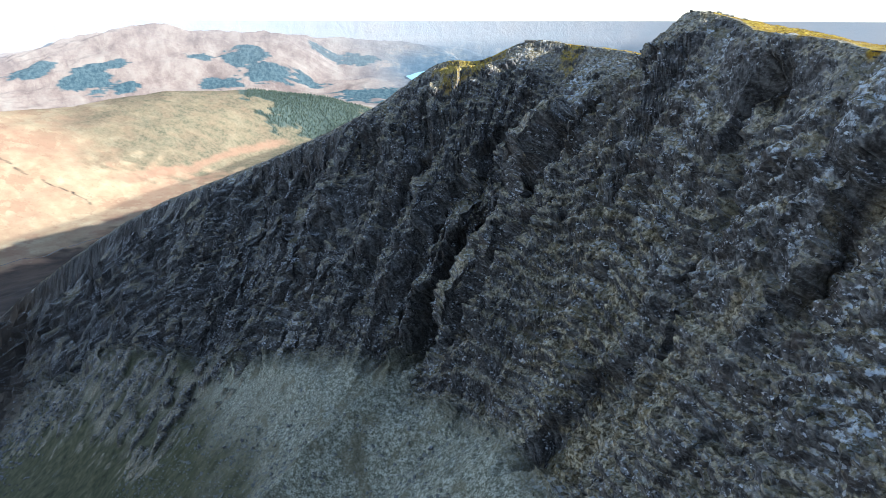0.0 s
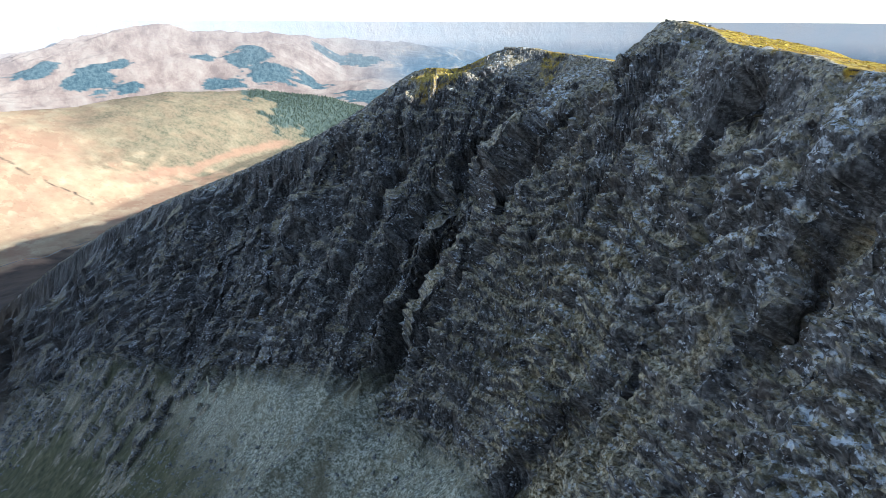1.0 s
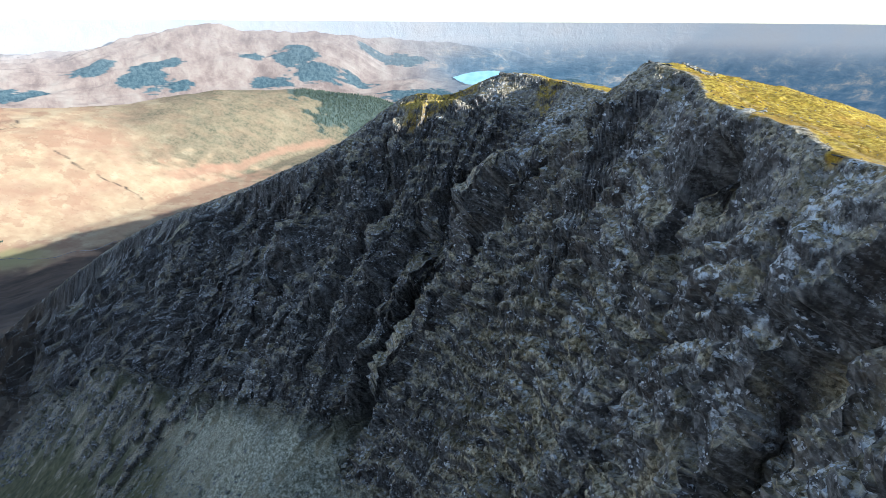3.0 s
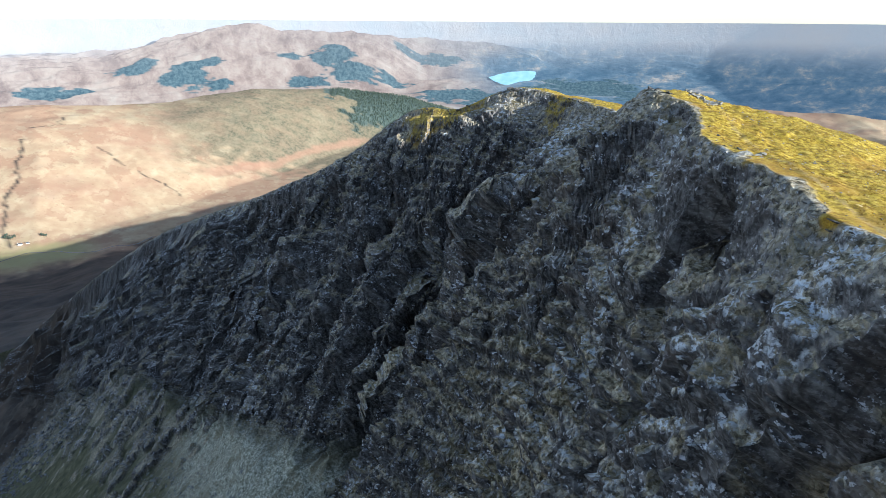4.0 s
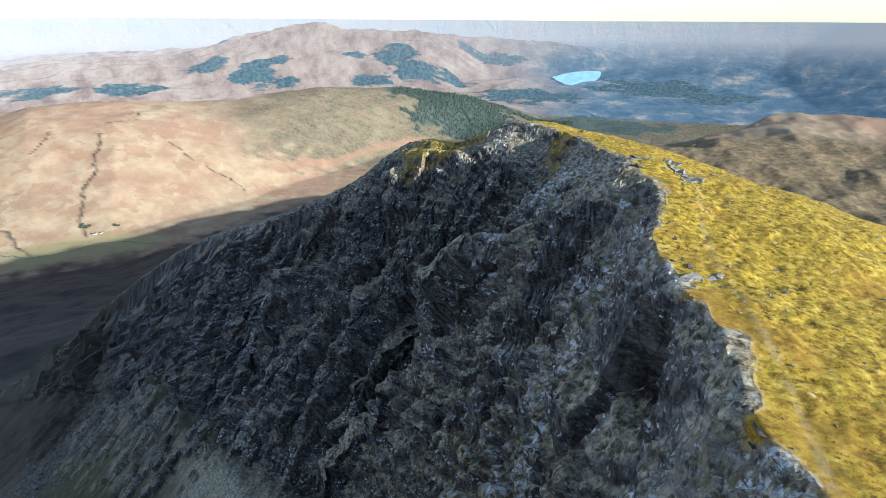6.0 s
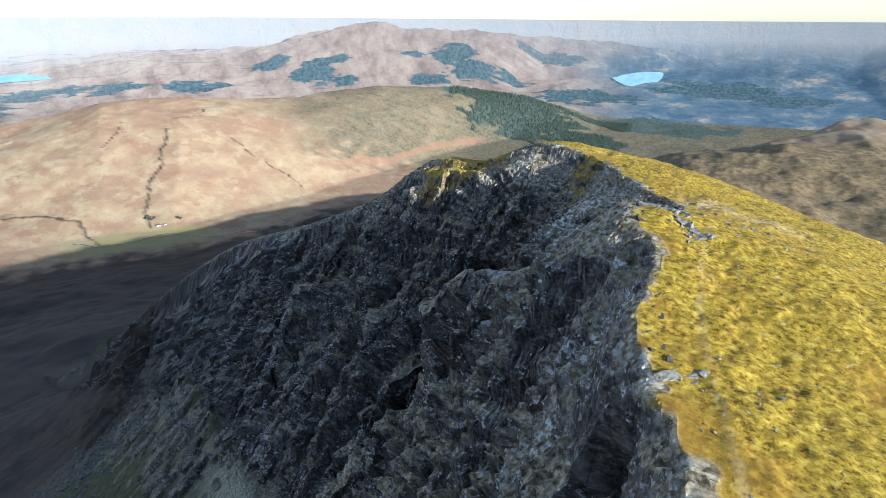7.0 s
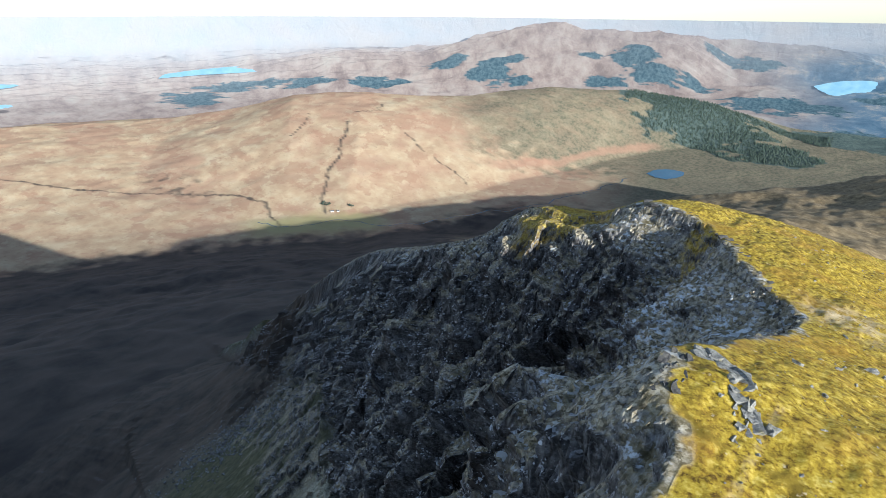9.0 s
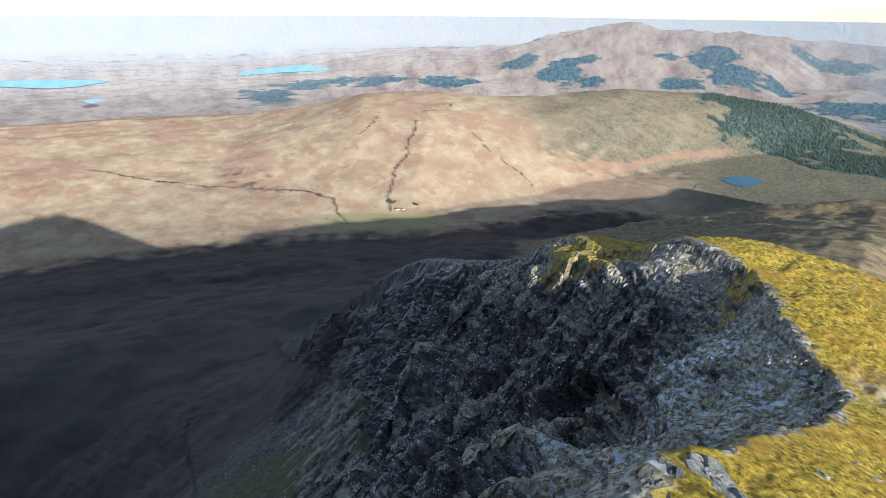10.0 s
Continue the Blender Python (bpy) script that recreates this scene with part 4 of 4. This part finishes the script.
DARK = rock_material("dark_schist", (0.04, 0.038, 0.036), (0.17, 0.16, 0.155), 0.35)


def rock_mesh(seed, stretch, bumps=2):
    """An angular block: a hull of scattered corners, split and roughened along its beds."""
    rng = random.Random(seed)
    bm = bmesh.new()
    for _ in range(13):
        v = Vector((rng.uniform(-1, 1), rng.uniform(-1, 1), rng.uniform(-1, 1)))
        v /= max(abs(v.x), abs(v.y), abs(v.z)) ** 0.6
        bm.verts.new((v.x * stretch[0], v.y * stretch[1], v.z * stretch[2]))
    hull = bmesh.ops.convex_hull(bm, input=list(bm.verts))
    loose = [e for e in hull["geom_interior"] if isinstance(e, bmesh.types.BMVert)]
    if loose:
        bmesh.ops.delete(bm, geom=loose, context="VERTS")
    for _ in range(bumps):
        bmesh.ops.subdivide_edges(bm, edges=list(bm.edges), cuts=1, use_grid_fill=True)
        for v in bm.verts:
            q = v.co * 2.1 + Vector((seed, 0, 0))
            step = round(3 * noise.noise(Vector((q.x, q.y, q.z * 2.5)))) / 3
            v.co += v.co.normalized() * (0.07 * step + 0.05 * noise.noise(q * 2.3))
    bmesh.ops.recalc_face_normals(bm, faces=list(bm.faces))
    me = bpy.data.meshes.new("rock")
    bm.to_mesh(me)
    bm.free()
    return me


def with_material(me, mat):
    me = me.copy()
    me.materials.append(mat)
    return me


SHAPES = [rock_mesh(s, st) for s, st in ((1, (0.62, 0.40, 0.30)), (2, (0.55, 0.34, 0.2)), (3, (0.5, 0.42, 0.34)), (4, (0.75, 0.3, 0.22)), (5, (0.6, 0.5, 0.16)), (6, (0.45, 0.4, 0.3)))]
BLADES = [rock_mesh(s, st) for s, st in ((11, (1.3, 0.55, 0.26)), (12, (1.6, 0.48, 0.22)), (13, (1.05, 0.7, 0.3)), (14, (1.4, 0.62, 0.24)))]
SHAPES_PALE = [with_material(m, PALE) for m in SHAPES]
SHAPES_DARK = [with_material(m, DARK) for m in SHAPES]
BLADES_PALE = [with_material(m, PALE) for m in BLADES[2:] + SHAPES[:3]]
BLADES_GREY = [with_material(m, GREY) for m in BLADES[2:] + SHAPES[:3]]


def stand(ob, x, y, size, turn, dip=0.0, roll=0.0, sunk=0.25):
    """Sets a rock into the ground."""
    ob.matrix_basis = Matrix.Translation((x, y, ground_at(x, y) + size * (0.3 - sunk))) @ pose(0, 0, 0, dip, roll, turn) @ Matrix.Diagonal((size, size, size, 1))
    return ob


def outcrop(label, x0, y0, x1, y1, width, count, size, meshes, seed, turn, dip):
    """A band of schist slabs that break through the turf."""
    rng = random.Random(seed)
    base = new("rock_outcrop")
    base.location = ((x0 + x1) / 2, (y0 + y1) / 2, ground_at((x0 + x1) / 2, (y0 + y1) / 2))
    for i in range(count):
        f = (i + rng.uniform(0, 0.9)) / count
        off = rng.uniform(-width, width)
        dx, dy = x1 - x0, y1 - y0
        ll = math.hypot(dx, dy)
        x, y = x0 + f * dx - off * dy / ll, y0 + f * dy + off * dx / ll
        s = size * rng.uniform(0.45, 1.15)
        slab = new("slab", rng.choice(meshes))
        stand(slab, x, y, s, turn + rng.uniform(-13, 13), 8 + dip + rng.uniform(-7, 7), rng.uniform(-6, 6), 0.42)
        slab.parent = base
        slab.matrix_parent_inverse = Matrix.Translation(base.location).inverted()
    return tagged(base, label, "rock outcrop", group="outcrops on the crest")


outcrop("pale weathered schist slabs tilted out of golden grass", 42.2, 116.5, 47.4, 107.8, 1.1, 26, 1.25, BLADES_PALE, 21, 122, -4)
outcrop("pale weathered schist slabs in grass beside the drop", 44.0, 111.5, 46.4, 106.5, 0.8, 12, 0.9, BLADES_PALE, 22, 122, -4)
outcrop("big split pale boulders on the broken crest edge", 44.4, 86.2, 46.2, 88.4, 0.45, 7, 0.8, BLADES_PALE, 23, 50, 4)
outcrop("frosted grey slabs stacked on the highest knoll", 41.2, 108.0, 40.8, 114.0, 0.9, 16, 0.7, BLADES_GREY, 24, 100, 6)
outcrop("dark slabs along the edge of the hollow", 43.6, 125.0, 46.6, 136.0, 0.9, 12, 0.6, BLADES_GREY, 25, 80, 12)
outcrop("broken grey slabs on the rim of the hollow", 46.0, 145.0, 40.0, 157.5, 0.8, 14, 0.6, BLADES_GREY, 26, 60, 12)
outcrop("mossy slabs on the far knoll over the notch", 39.0, 160.0, 31.0, 169.0, 0.9, 12, 0.7, BLADES_GREY, 27, 40, 14)
outcrop("mossy slabs round the top of the far knoll", 29.0, 171.0, 20.0, 174.5, 1.0, 12, 0.7, BLADES_GREY, 28, 30, 14)
outcrop("sunlit lichened slabs on the end crag", 13.0, 174.5, -2.0, 180.0, 1.4, 16, 0.65, BLADES_GREY, 29, 20, 14)
outcrop("frosted grey slabs along the broken edge", 46.0, 62.0, 44.8, 76.0, 0.8, 12, 0.5, BLADES_GREY, 30, 95, 10)
outcrop("small grey slabs along the broken edge", 44.2, 87.0, 42.8, 100.0, 0.6, 12, 0.45, BLADES_GREY, 31, 95, 10)

# single stones on the grass: x, y, size
STONES = [(47.8, 123.4, 0.8), (53.4, 133.7, 1.3), (54.4, 132.6, 0.7), (51.1, 142.2, 0.6), (54.2, 121.6, 0.5), (49.9, 117.5, 0.6), (50.6, 128.2, 0.7), (49.2, 129.6, 0.5),
          (52.0, 126.0, 0.45), (55.6, 128.4, 0.6), (57.0, 117.2, 0.5), (58.5, 122.0, 0.6), (60.2, 127.5, 0.55), (62.8, 137.4, 0.7), (56.8, 136.2, 0.6), (50.2, 111.4, 0.35),
          (49.4, 106.2, 0.3), (48.0, 94.2, 0.28), (50.0, 102.1, 0.26), (51.5, 97.0, 0.22), (47.2, 90.4, 0.3), (49.0, 86.2, 0.25), (46.1, 174.0, 0.5), (43.0, 178.5, 0.45)]
for i, (sx, sy, size) in enumerate(STONES):
    stone = new("boulder", SHAPES_PALE[i % len(SHAPES_PALE)])
    stand(stone, sx, sy, size, 37 * i, 8 * math.sin(i), 8 * math.cos(2 * i), 0.22)
    tagged(stone, "pale flat schist stone lying in golden grass", "boulder", group="stones on the grass")
rng = random.Random(5)
for i in range(70):
    sx, sy = rng.uniform(46, 64), rng.uniform(84, 178)
    stone = new("boulder", SHAPES_PALE[rng.randrange(len(SHAPES_PALE))])
    stand(stone, sx, sy, rng.uniform(0.14, 0.42), rng.uniform(0, 360), rng.uniform(-10, 10), rng.uniform(-10, 10), 0.2)
    tagged(stone, "small pale stone in golden grass", "boulder", group="stones on the grass")
for i in range(60):
    sx, sy = rng.gauss(-222, 22), rng.gauss(272, 18)
    stone = new("boulder", SHAPES_DARK[rng.randrange(len(SHAPES_DARK))])
    stand(stone, sx, sy, rng.uniform(1.2, 3.4), rng.uniform(0, 360), rng.uniform(-15, 15), rng.uniform(-15, 15), 0.15)
    tagged(stone, "dark fallen block in the boulder field", "boulder", group="fallen blocks below the wall")
for i in range(24):
    f, off = rng.random(), rng.uniform(6, 50)
    sx, sy = 2 - 95 * f + rng.uniform(-8, 8), 112 + 70 * f - off * 0.5
    stone = new("boulder", SHAPES_DARK[rng.randrange(len(SHAPES_DARK))])
    stand(stone, sx, sy, rng.uniform(0.5, 1.3), rng.uniform(0, 360), rng.uniform(-15, 15), rng.uniform(-15, 15), 0.15)
    tagged(stone, "dark stone lying on grey scree", "boulder", group="stones on the scree")


def scatter(name, label, category, mat, pieces):
    """Many small pieces joined in one mesh. pieces: (verts, faces) already placed."""
    vs, fs, n = [], [], 0
    for v, f in pieces:
        vs.append(v)
        fs.append(f + n)
        n += len(v)
    vs, fs = np.concatenate(vs), np.concatenate(fs)
    me = bpy.data.meshes.new(name)
    me.from_pydata(vs.tolist(), [], fs.tolist())
    me.materials.append(mat)
    ob = new(name, me)
    return tagged(ob, label, category, kind="stuff")


def mesh_arrays(me):
    v = np.empty(len(me.vertices) * 3)
    me.vertices.foreach_get("co", v)
    me.calc_loop_triangles()
    f = np.empty(len(me.loop_triangles) * 3, dtype=np.int32)
    me.loop_triangles.foreach_get("vertices", f)
    return v.reshape(-1, 3), f.reshape(-1, 3)


PEBBLES = [mesh_arrays(rock_mesh(40 + k, (0.6, 0.45, 0.3), 0)) for k in range(6)]


def placed_stones(count, draw, seed):
    g = random.Random(seed)
    out = []
    for _ in range(count):
        x, y, size = draw(g)
        v, f = PEBBLES[g.randrange(6)]
        turn = np.array(pose(0, 0, 0, g.uniform(-25, 25), g.uniform(-25, 25), g.uniform(0, 360)).to_3x3())
        out.append(((v * size) @ turn.T + (x, y, ground_at(x, y) + 0.1 * size), f))
    return out


def on_scree(g):
    f = g.random()
    off = g.uniform(0, 75)
    return 6 - 100 * f - off * 0.55 + g.uniform(-6, 6), 100 + 95 * f - off * 0.75, g.choice((0.25, 0.3, 0.35, 0.5, 0.8)) * g.uniform(0.7, 1.3)


def in_field(g):
    return g.gauss(-222, 26), g.gauss(270, 20), g.uniform(0.5, 1.8)


def on_back(g):
    return g.uniform(45, 70), g.uniform(64, 180), g.uniform(0.08, 0.2)


SCREE = rock_material("scree_stone", (0.10, 0.10, 0.09), (0.30, 0.30, 0.28), 0.0)
scatter("scree_stones", "loose grey stones over the scree fan", "scree", SCREE, placed_stones(6000, on_scree, 51))
scatter("fallen_rubble", "dark angular rubble in the boulder field", "rubble", DARK, placed_stones(900, in_field, 52))
scatter("small_stones", "scattered small pale stones in the turf", "stones", PALE, placed_stones(500, on_back, 53))

# ---------------------------------------------------------------- tussocks
def grass_material():
    m, t, b = material("tussock_grass", 0.9)
    k = Maker(t)
    col = k.ramp(k.noise(k.coords(), 0.8, 5, 0.7), [(0.3, (0.16, 0.085, 0.008)), (0.5, (0.36, 0.22, 0.02)), (0.7, (0.54, 0.37, 0.06))])
    t.links.new(col, b.inputs["Base Color"])
    return m


def tuft(g, x, y, z, size):
    v, f = [], []
    for _ in range(7):
        a, lean = g.uniform(0, 6.283), g.uniform(0.25, 0.9)
        dx, dy = math.cos(a), math.sin(a)
        w = 0.11 * size
        n = len(v)
        v += [(x - dy * w, y + dx * w, z - 0.04), (x + dy * w, y - dx * w, z - 0.04), (x + dx * size * lean, y + dy * size * lean, z + size * g.uniform(0.25, 0.5))]
        f.append((n, n + 1, n + 2))
    return np.array(v), np.array(f)


g = random.Random(61)
spots = np.array([(43.5 + abs(g.gauss(0, 14)), g.uniform(60, 182)) for _ in range(15000)])
spots = spots[to_crest(spots[:, 0], spots[:, 1])[0] > 1.2]
TUFTS = [tuft(g, x, y, ground_at(x, y), g.uniform(0.10, 0.24)) for x, y in spots.tolist()]
scatter("grass_tussocks", "golden winter grass tussocks on the ridge back", "grass", grass_material(), TUFTS)

# ---------------------------------------------------------------- the glen: farm, trees, streams
def far_ground(x, y):
    """Height of the country, and the place drawn in as the land is."""
    z, _ = land(np.array([float(x)]), np.array([float(y)]))
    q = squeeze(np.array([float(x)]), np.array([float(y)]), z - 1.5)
    return Vector((q[0][0], q[1][0], q[2][0]))


def box(bm, x0, x1, y0, y1, z0, z1):
    vs = [bm.verts.new(p) for p in ((x0, y0, z0), (x1, y0, z0), (x1, y1, z0), (x0, y1, z0), (x0, y0, z1), (x1, y0, z1), (x1, y1, z1), (x0, y1, z1))]
    for q in ((3, 2, 1, 0), (4, 5, 6, 7), (0, 1, 5, 4), (1, 2, 6, 5), (2, 3, 7, 6), (3, 0, 4, 7)):
        bm.faces.new([vs[i] for i in q])


def finish(name, bm, mat, parent):
    me = bpy.data.meshes.new(name)
    bm.to_mesh(me)
    bm.free()
    me.materials.append(mat)
    ob = new(name, me)
    ob.parent = parent
    return ob


def plain(name, colour, rough=0.8):
    m, t, b = material(name, rough)
    k = Maker(t)
    n = k.noise(k.coords(), 0.7, 5, 0.6)
    t.links.new(k.ramp(n, [(0.3, tuple(0.75 * c for c in colour)), (0.7, colour)]), b.inputs["Base Color"])
    return m


WHITE, SLATE, GLASS, DOORS = plain("limewash", (0.78, 0.77, 0.73)), plain("slate", (0.10, 0.105, 0.12), 0.6), plain("dark_glass", (0.03, 0.035, 0.04), 0.1), plain("painted_door", (0.15, 0.05, 0.04))


def farmhouse(label, x, y, turn, length, depth, eaves, ridge, openings):
    base = new("farmhouse")
    base.matrix_basis = Matrix.Translation(far_ground(x, y)) @ pose(0, 0, 0, 0, 0, turn)
    l, d = length / 2, depth / 2
    bm = bmesh.new()
    box(bm, -l, l, -d, d, -2, eaves)
    for sx in (-l, l):
        bm.faces.new([bm.verts.new(p) for p in ((sx, -d, eaves), (sx, d, eaves), (sx, 0, ridge))])
    finish("wall", bm, WHITE, base)
    bm = bmesh.new()
    for s in (-1, 1):
        a = [(-l - 0.3, s * (d + 0.4), eaves - 0.3), (l + 0.3, s * (d + 0.4), eaves - 0.3), (l + 0.3, 0, ridge + 0.12), (-l - 0.3, 0, ridge + 0.12)]
        lo = [bm.verts.new(p) for p in a]
        hi = [bm.verts.new((p[0], p[1], p[2] + 0.25)) for p in a]
        bm.faces.new(lo)
        bm.faces.new(hi)
        for i in range(4):
            bm.faces.new((lo[i], lo[(i + 1) % 4], hi[(i + 1) % 4], hi[i]))
    bmesh.ops.recalc_face_normals(bm, faces=list(bm.faces))
    roof = finish("roof", bm, SLATE, base)
    for sx in (-l + 0.6, l - 0.6):
        bm = bmesh.new()
        box(bm, sx - 0.5, sx + 0.5, -0.6, 0.6, ridge - 0.8, ridge + 1.4)
        finish("chimney", bm, WHITE, roof)
    for i in range(openings):
        px = -l + (i + 0.5) * length / openings
        door = i == openings // 2
        bm = bmesh.new()
        box(bm, px - 0.55, px + 0.55, -d - 0.06, -d + 0.1, 0.0 if door else 1.0, 2.1)
        finish("door" if door else "window", bm, DOORS if door else GLASS, base)
    return tagged(base, label, "house", group="farm buildings in the glen")


farmhouse("whitewashed slate-roofed farmhouse on the glen floor", -1868, 2146, 40, 15, 7, 4.2, 7.0, 5)
farmhouse("low whitewashed farm byre with a slate roof", -1850, 2164, 40, 11, 6, 2.8, 5.0, 3)

BARK = plain("bark", (0.10, 0.075, 0.055))
# needle green is lifted a little, with haze in the colour
NEEDLES = plain("dark_needles", (0.085, 0.115, 0.085))


def conifer(g, o, high):
    """A small fir: stacked ragged skirts on a stem."""
    v, f = [], []
    for k in range(3):
        n = len(v)
        z0, r0 = high * (0.10 + 0.27 * k), high * (0.26 - 0.07 * k)
        v.append((o.x, o.y, o.z + high * (0.50 + 0.25 * k)))
        for i in range(6):
            a = i * 1.0472 + k
            w = r0 * g.uniform(0.75, 1.2)
            v.append((o.x + w * math.cos(a), o.y + w * math.sin(a), o.z + z0 + high * g.uniform(-0.04, 0.04)))
        f += [(n, n + 1 + i, n + 1 + (i + 1) % 6) for i in range(6)]
    return np.array(v), np.array(f)


def farm_tree(x, y, high, seed, label):
    """A broad tree by the farm: tapered trunk, limbs and a crown of many clumps."""
    g = random.Random(seed)
    base = new("tree")
    base.location = far_ground(x, y)
    bm = bmesh.new()
    bmesh.ops.create_cone(bm, cap_ends=True, segments=8, radius1=high * 0.035, radius2=high * 0.015, depth=high * 0.6, matrix=Matrix.Translation((0, 0, high * 0.28)))
    for i in range(6):
        a, t = i * 1.05, g.uniform(35, 60)
        bmesh.ops.create_cone(bm, cap_ends=True, segments=5, radius1=high * 0.014, radius2=high * 0.004, depth=high * 0.4,
                              matrix=Matrix.Translation((0, 0, high * 0.45)) @ pose(0, 0, 0, 0, t, math.degrees(a)) @ Matrix.Translation((0, 0, high * 0.2)))
    finish("trunk", bm, BARK, base)
    bm = bmesh.new()
    for i in range(70):
        d = Vector((g.gauss(0, 1), g.gauss(0, 1), g.gauss(0, 1))).normalized() * g.uniform(0.5, 1.0)
        c = Vector((d.x * high * 0.34, d.y * high * 0.34, high * 0.66 + d.z * high * 0.3))
        bmesh.ops.create_icosphere(bm, subdivisions=1, radius=high * g.uniform(0.05, 0.11), matrix=Matrix.Translation(c) @ Matrix.Diagonal((1, 1, 0.7, 1)))
    for vert in bm.verts:
        vert.co += 0.03 * high * noise.noise_vector(vert.co * (9 / high))
    finish("crown", bm, NEEDLES, base)
    return tagged(base, label, "tree", group="trees by the farm")


g = random.Random(71)
first = [farm_tree(-1930 + 6 * i, 2166 + 5 * i, 9 + 1.5 * i, 80 + i, "dark evergreen tree in the clump by the farmhouse") for i in range(3)]
for i in range(13):
    o = far_ground(-1930 + g.uniform(-20, 16), 2172 + g.uniform(-13, 14))
    copy_thing(first[i % 3], Matrix.Translation(o) @ pose(0, 0, 0, 0, 0, 47 * i))
for i in range(6):
    o = far_ground(-1830 + g.uniform(-12, 12), 2235 + g.uniform(-10, 10))
    tagged(copy_thing(first[i % 3], Matrix.Translation(o) @ pose(0, 0, 0, 0, 0, 31 * i)), "small dark tree behind the farm buildings")

# plantations on the spur over the lochan and on the glen floor
spots = np.array([(g.uniform(1.5, 17), g.uniform(4250, 5420)) for _ in range(26000)])
fx, fy = polar_xy(spots[:, 0], spots[:, 1])
keep = np.flatnonzero(wood_mask(fx, fy, spots[:, 0], spots[:, 1]) > 0.4)[:5200]
fx, fy = fx[keep], fy[keep]
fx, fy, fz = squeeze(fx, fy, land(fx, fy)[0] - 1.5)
FIRS = [conifer(g, Vector(o), g.uniform(8, 14)) for o in zip(fx.tolist(), fy.tolist(), fz.tolist())]
scatter("plantation", "dark conifer plantation on the spur and glen floor", "forest", NEEDLES, FIRS)


def stream(label, line, half, seed):
    """A ribbon of water that winds over the glen floor."""
    pts = []
    for i in range(len(line) - 1):
        (ax, ay), (bx, by) = line[i], line[i + 1]
        for k in range(10):
            t = k / 10
            x, y = ax + (bx - ax) * t, ay + (by - ay) * t
            w = Vector((noise.noise((x / 70, y / 70, seed)), noise.noise((x / 70, y / 70, seed + 9)), 0)) * 45
            pts.append((x + w.x, y + w.y))
    bm = bmesh.new()
    last = None
    for i, (x, y) in enumerate(pts):
        qx, qy = pts[min(i + 1, len(pts) - 1)]
        px, py = pts[max(i - 1, 0)]
        n = Vector((-(qy - py), qx - px, 0)).normalized() * half
        o = far_ground(x, y)
        row = (bm.verts.new((o.x + n.x, o.y + n.y, o.z + 1.2)), bm.verts.new((o.x - n.x, o.y - n.y, o.z + 1.2)))
        if last:
            bm.faces.new((last[0], last[1], row[1], row[0]))
        last = row
    bmesh.ops.recalc_face_normals(bm, faces=list(bm.faces))
    me = bpy.data.meshes.new("water_stream")
    bm.to_mesh(me)
    bm.free()
    me.materials.append(WATER)
    return tagged(new("water_stream", me), label, "stream", kind="structure")


stream("narrow river winding along the glen floor", [(-2084, 1858), (-1935, 1885), (-1852, 1972), (-1778, 2107), (-1607, 2131), (-1466, 2222), (-1380, 2441), (-1267, 2589), (-1167, 2777), (-1035, 3188), (-950, 3560)], 2.2, 1.0)
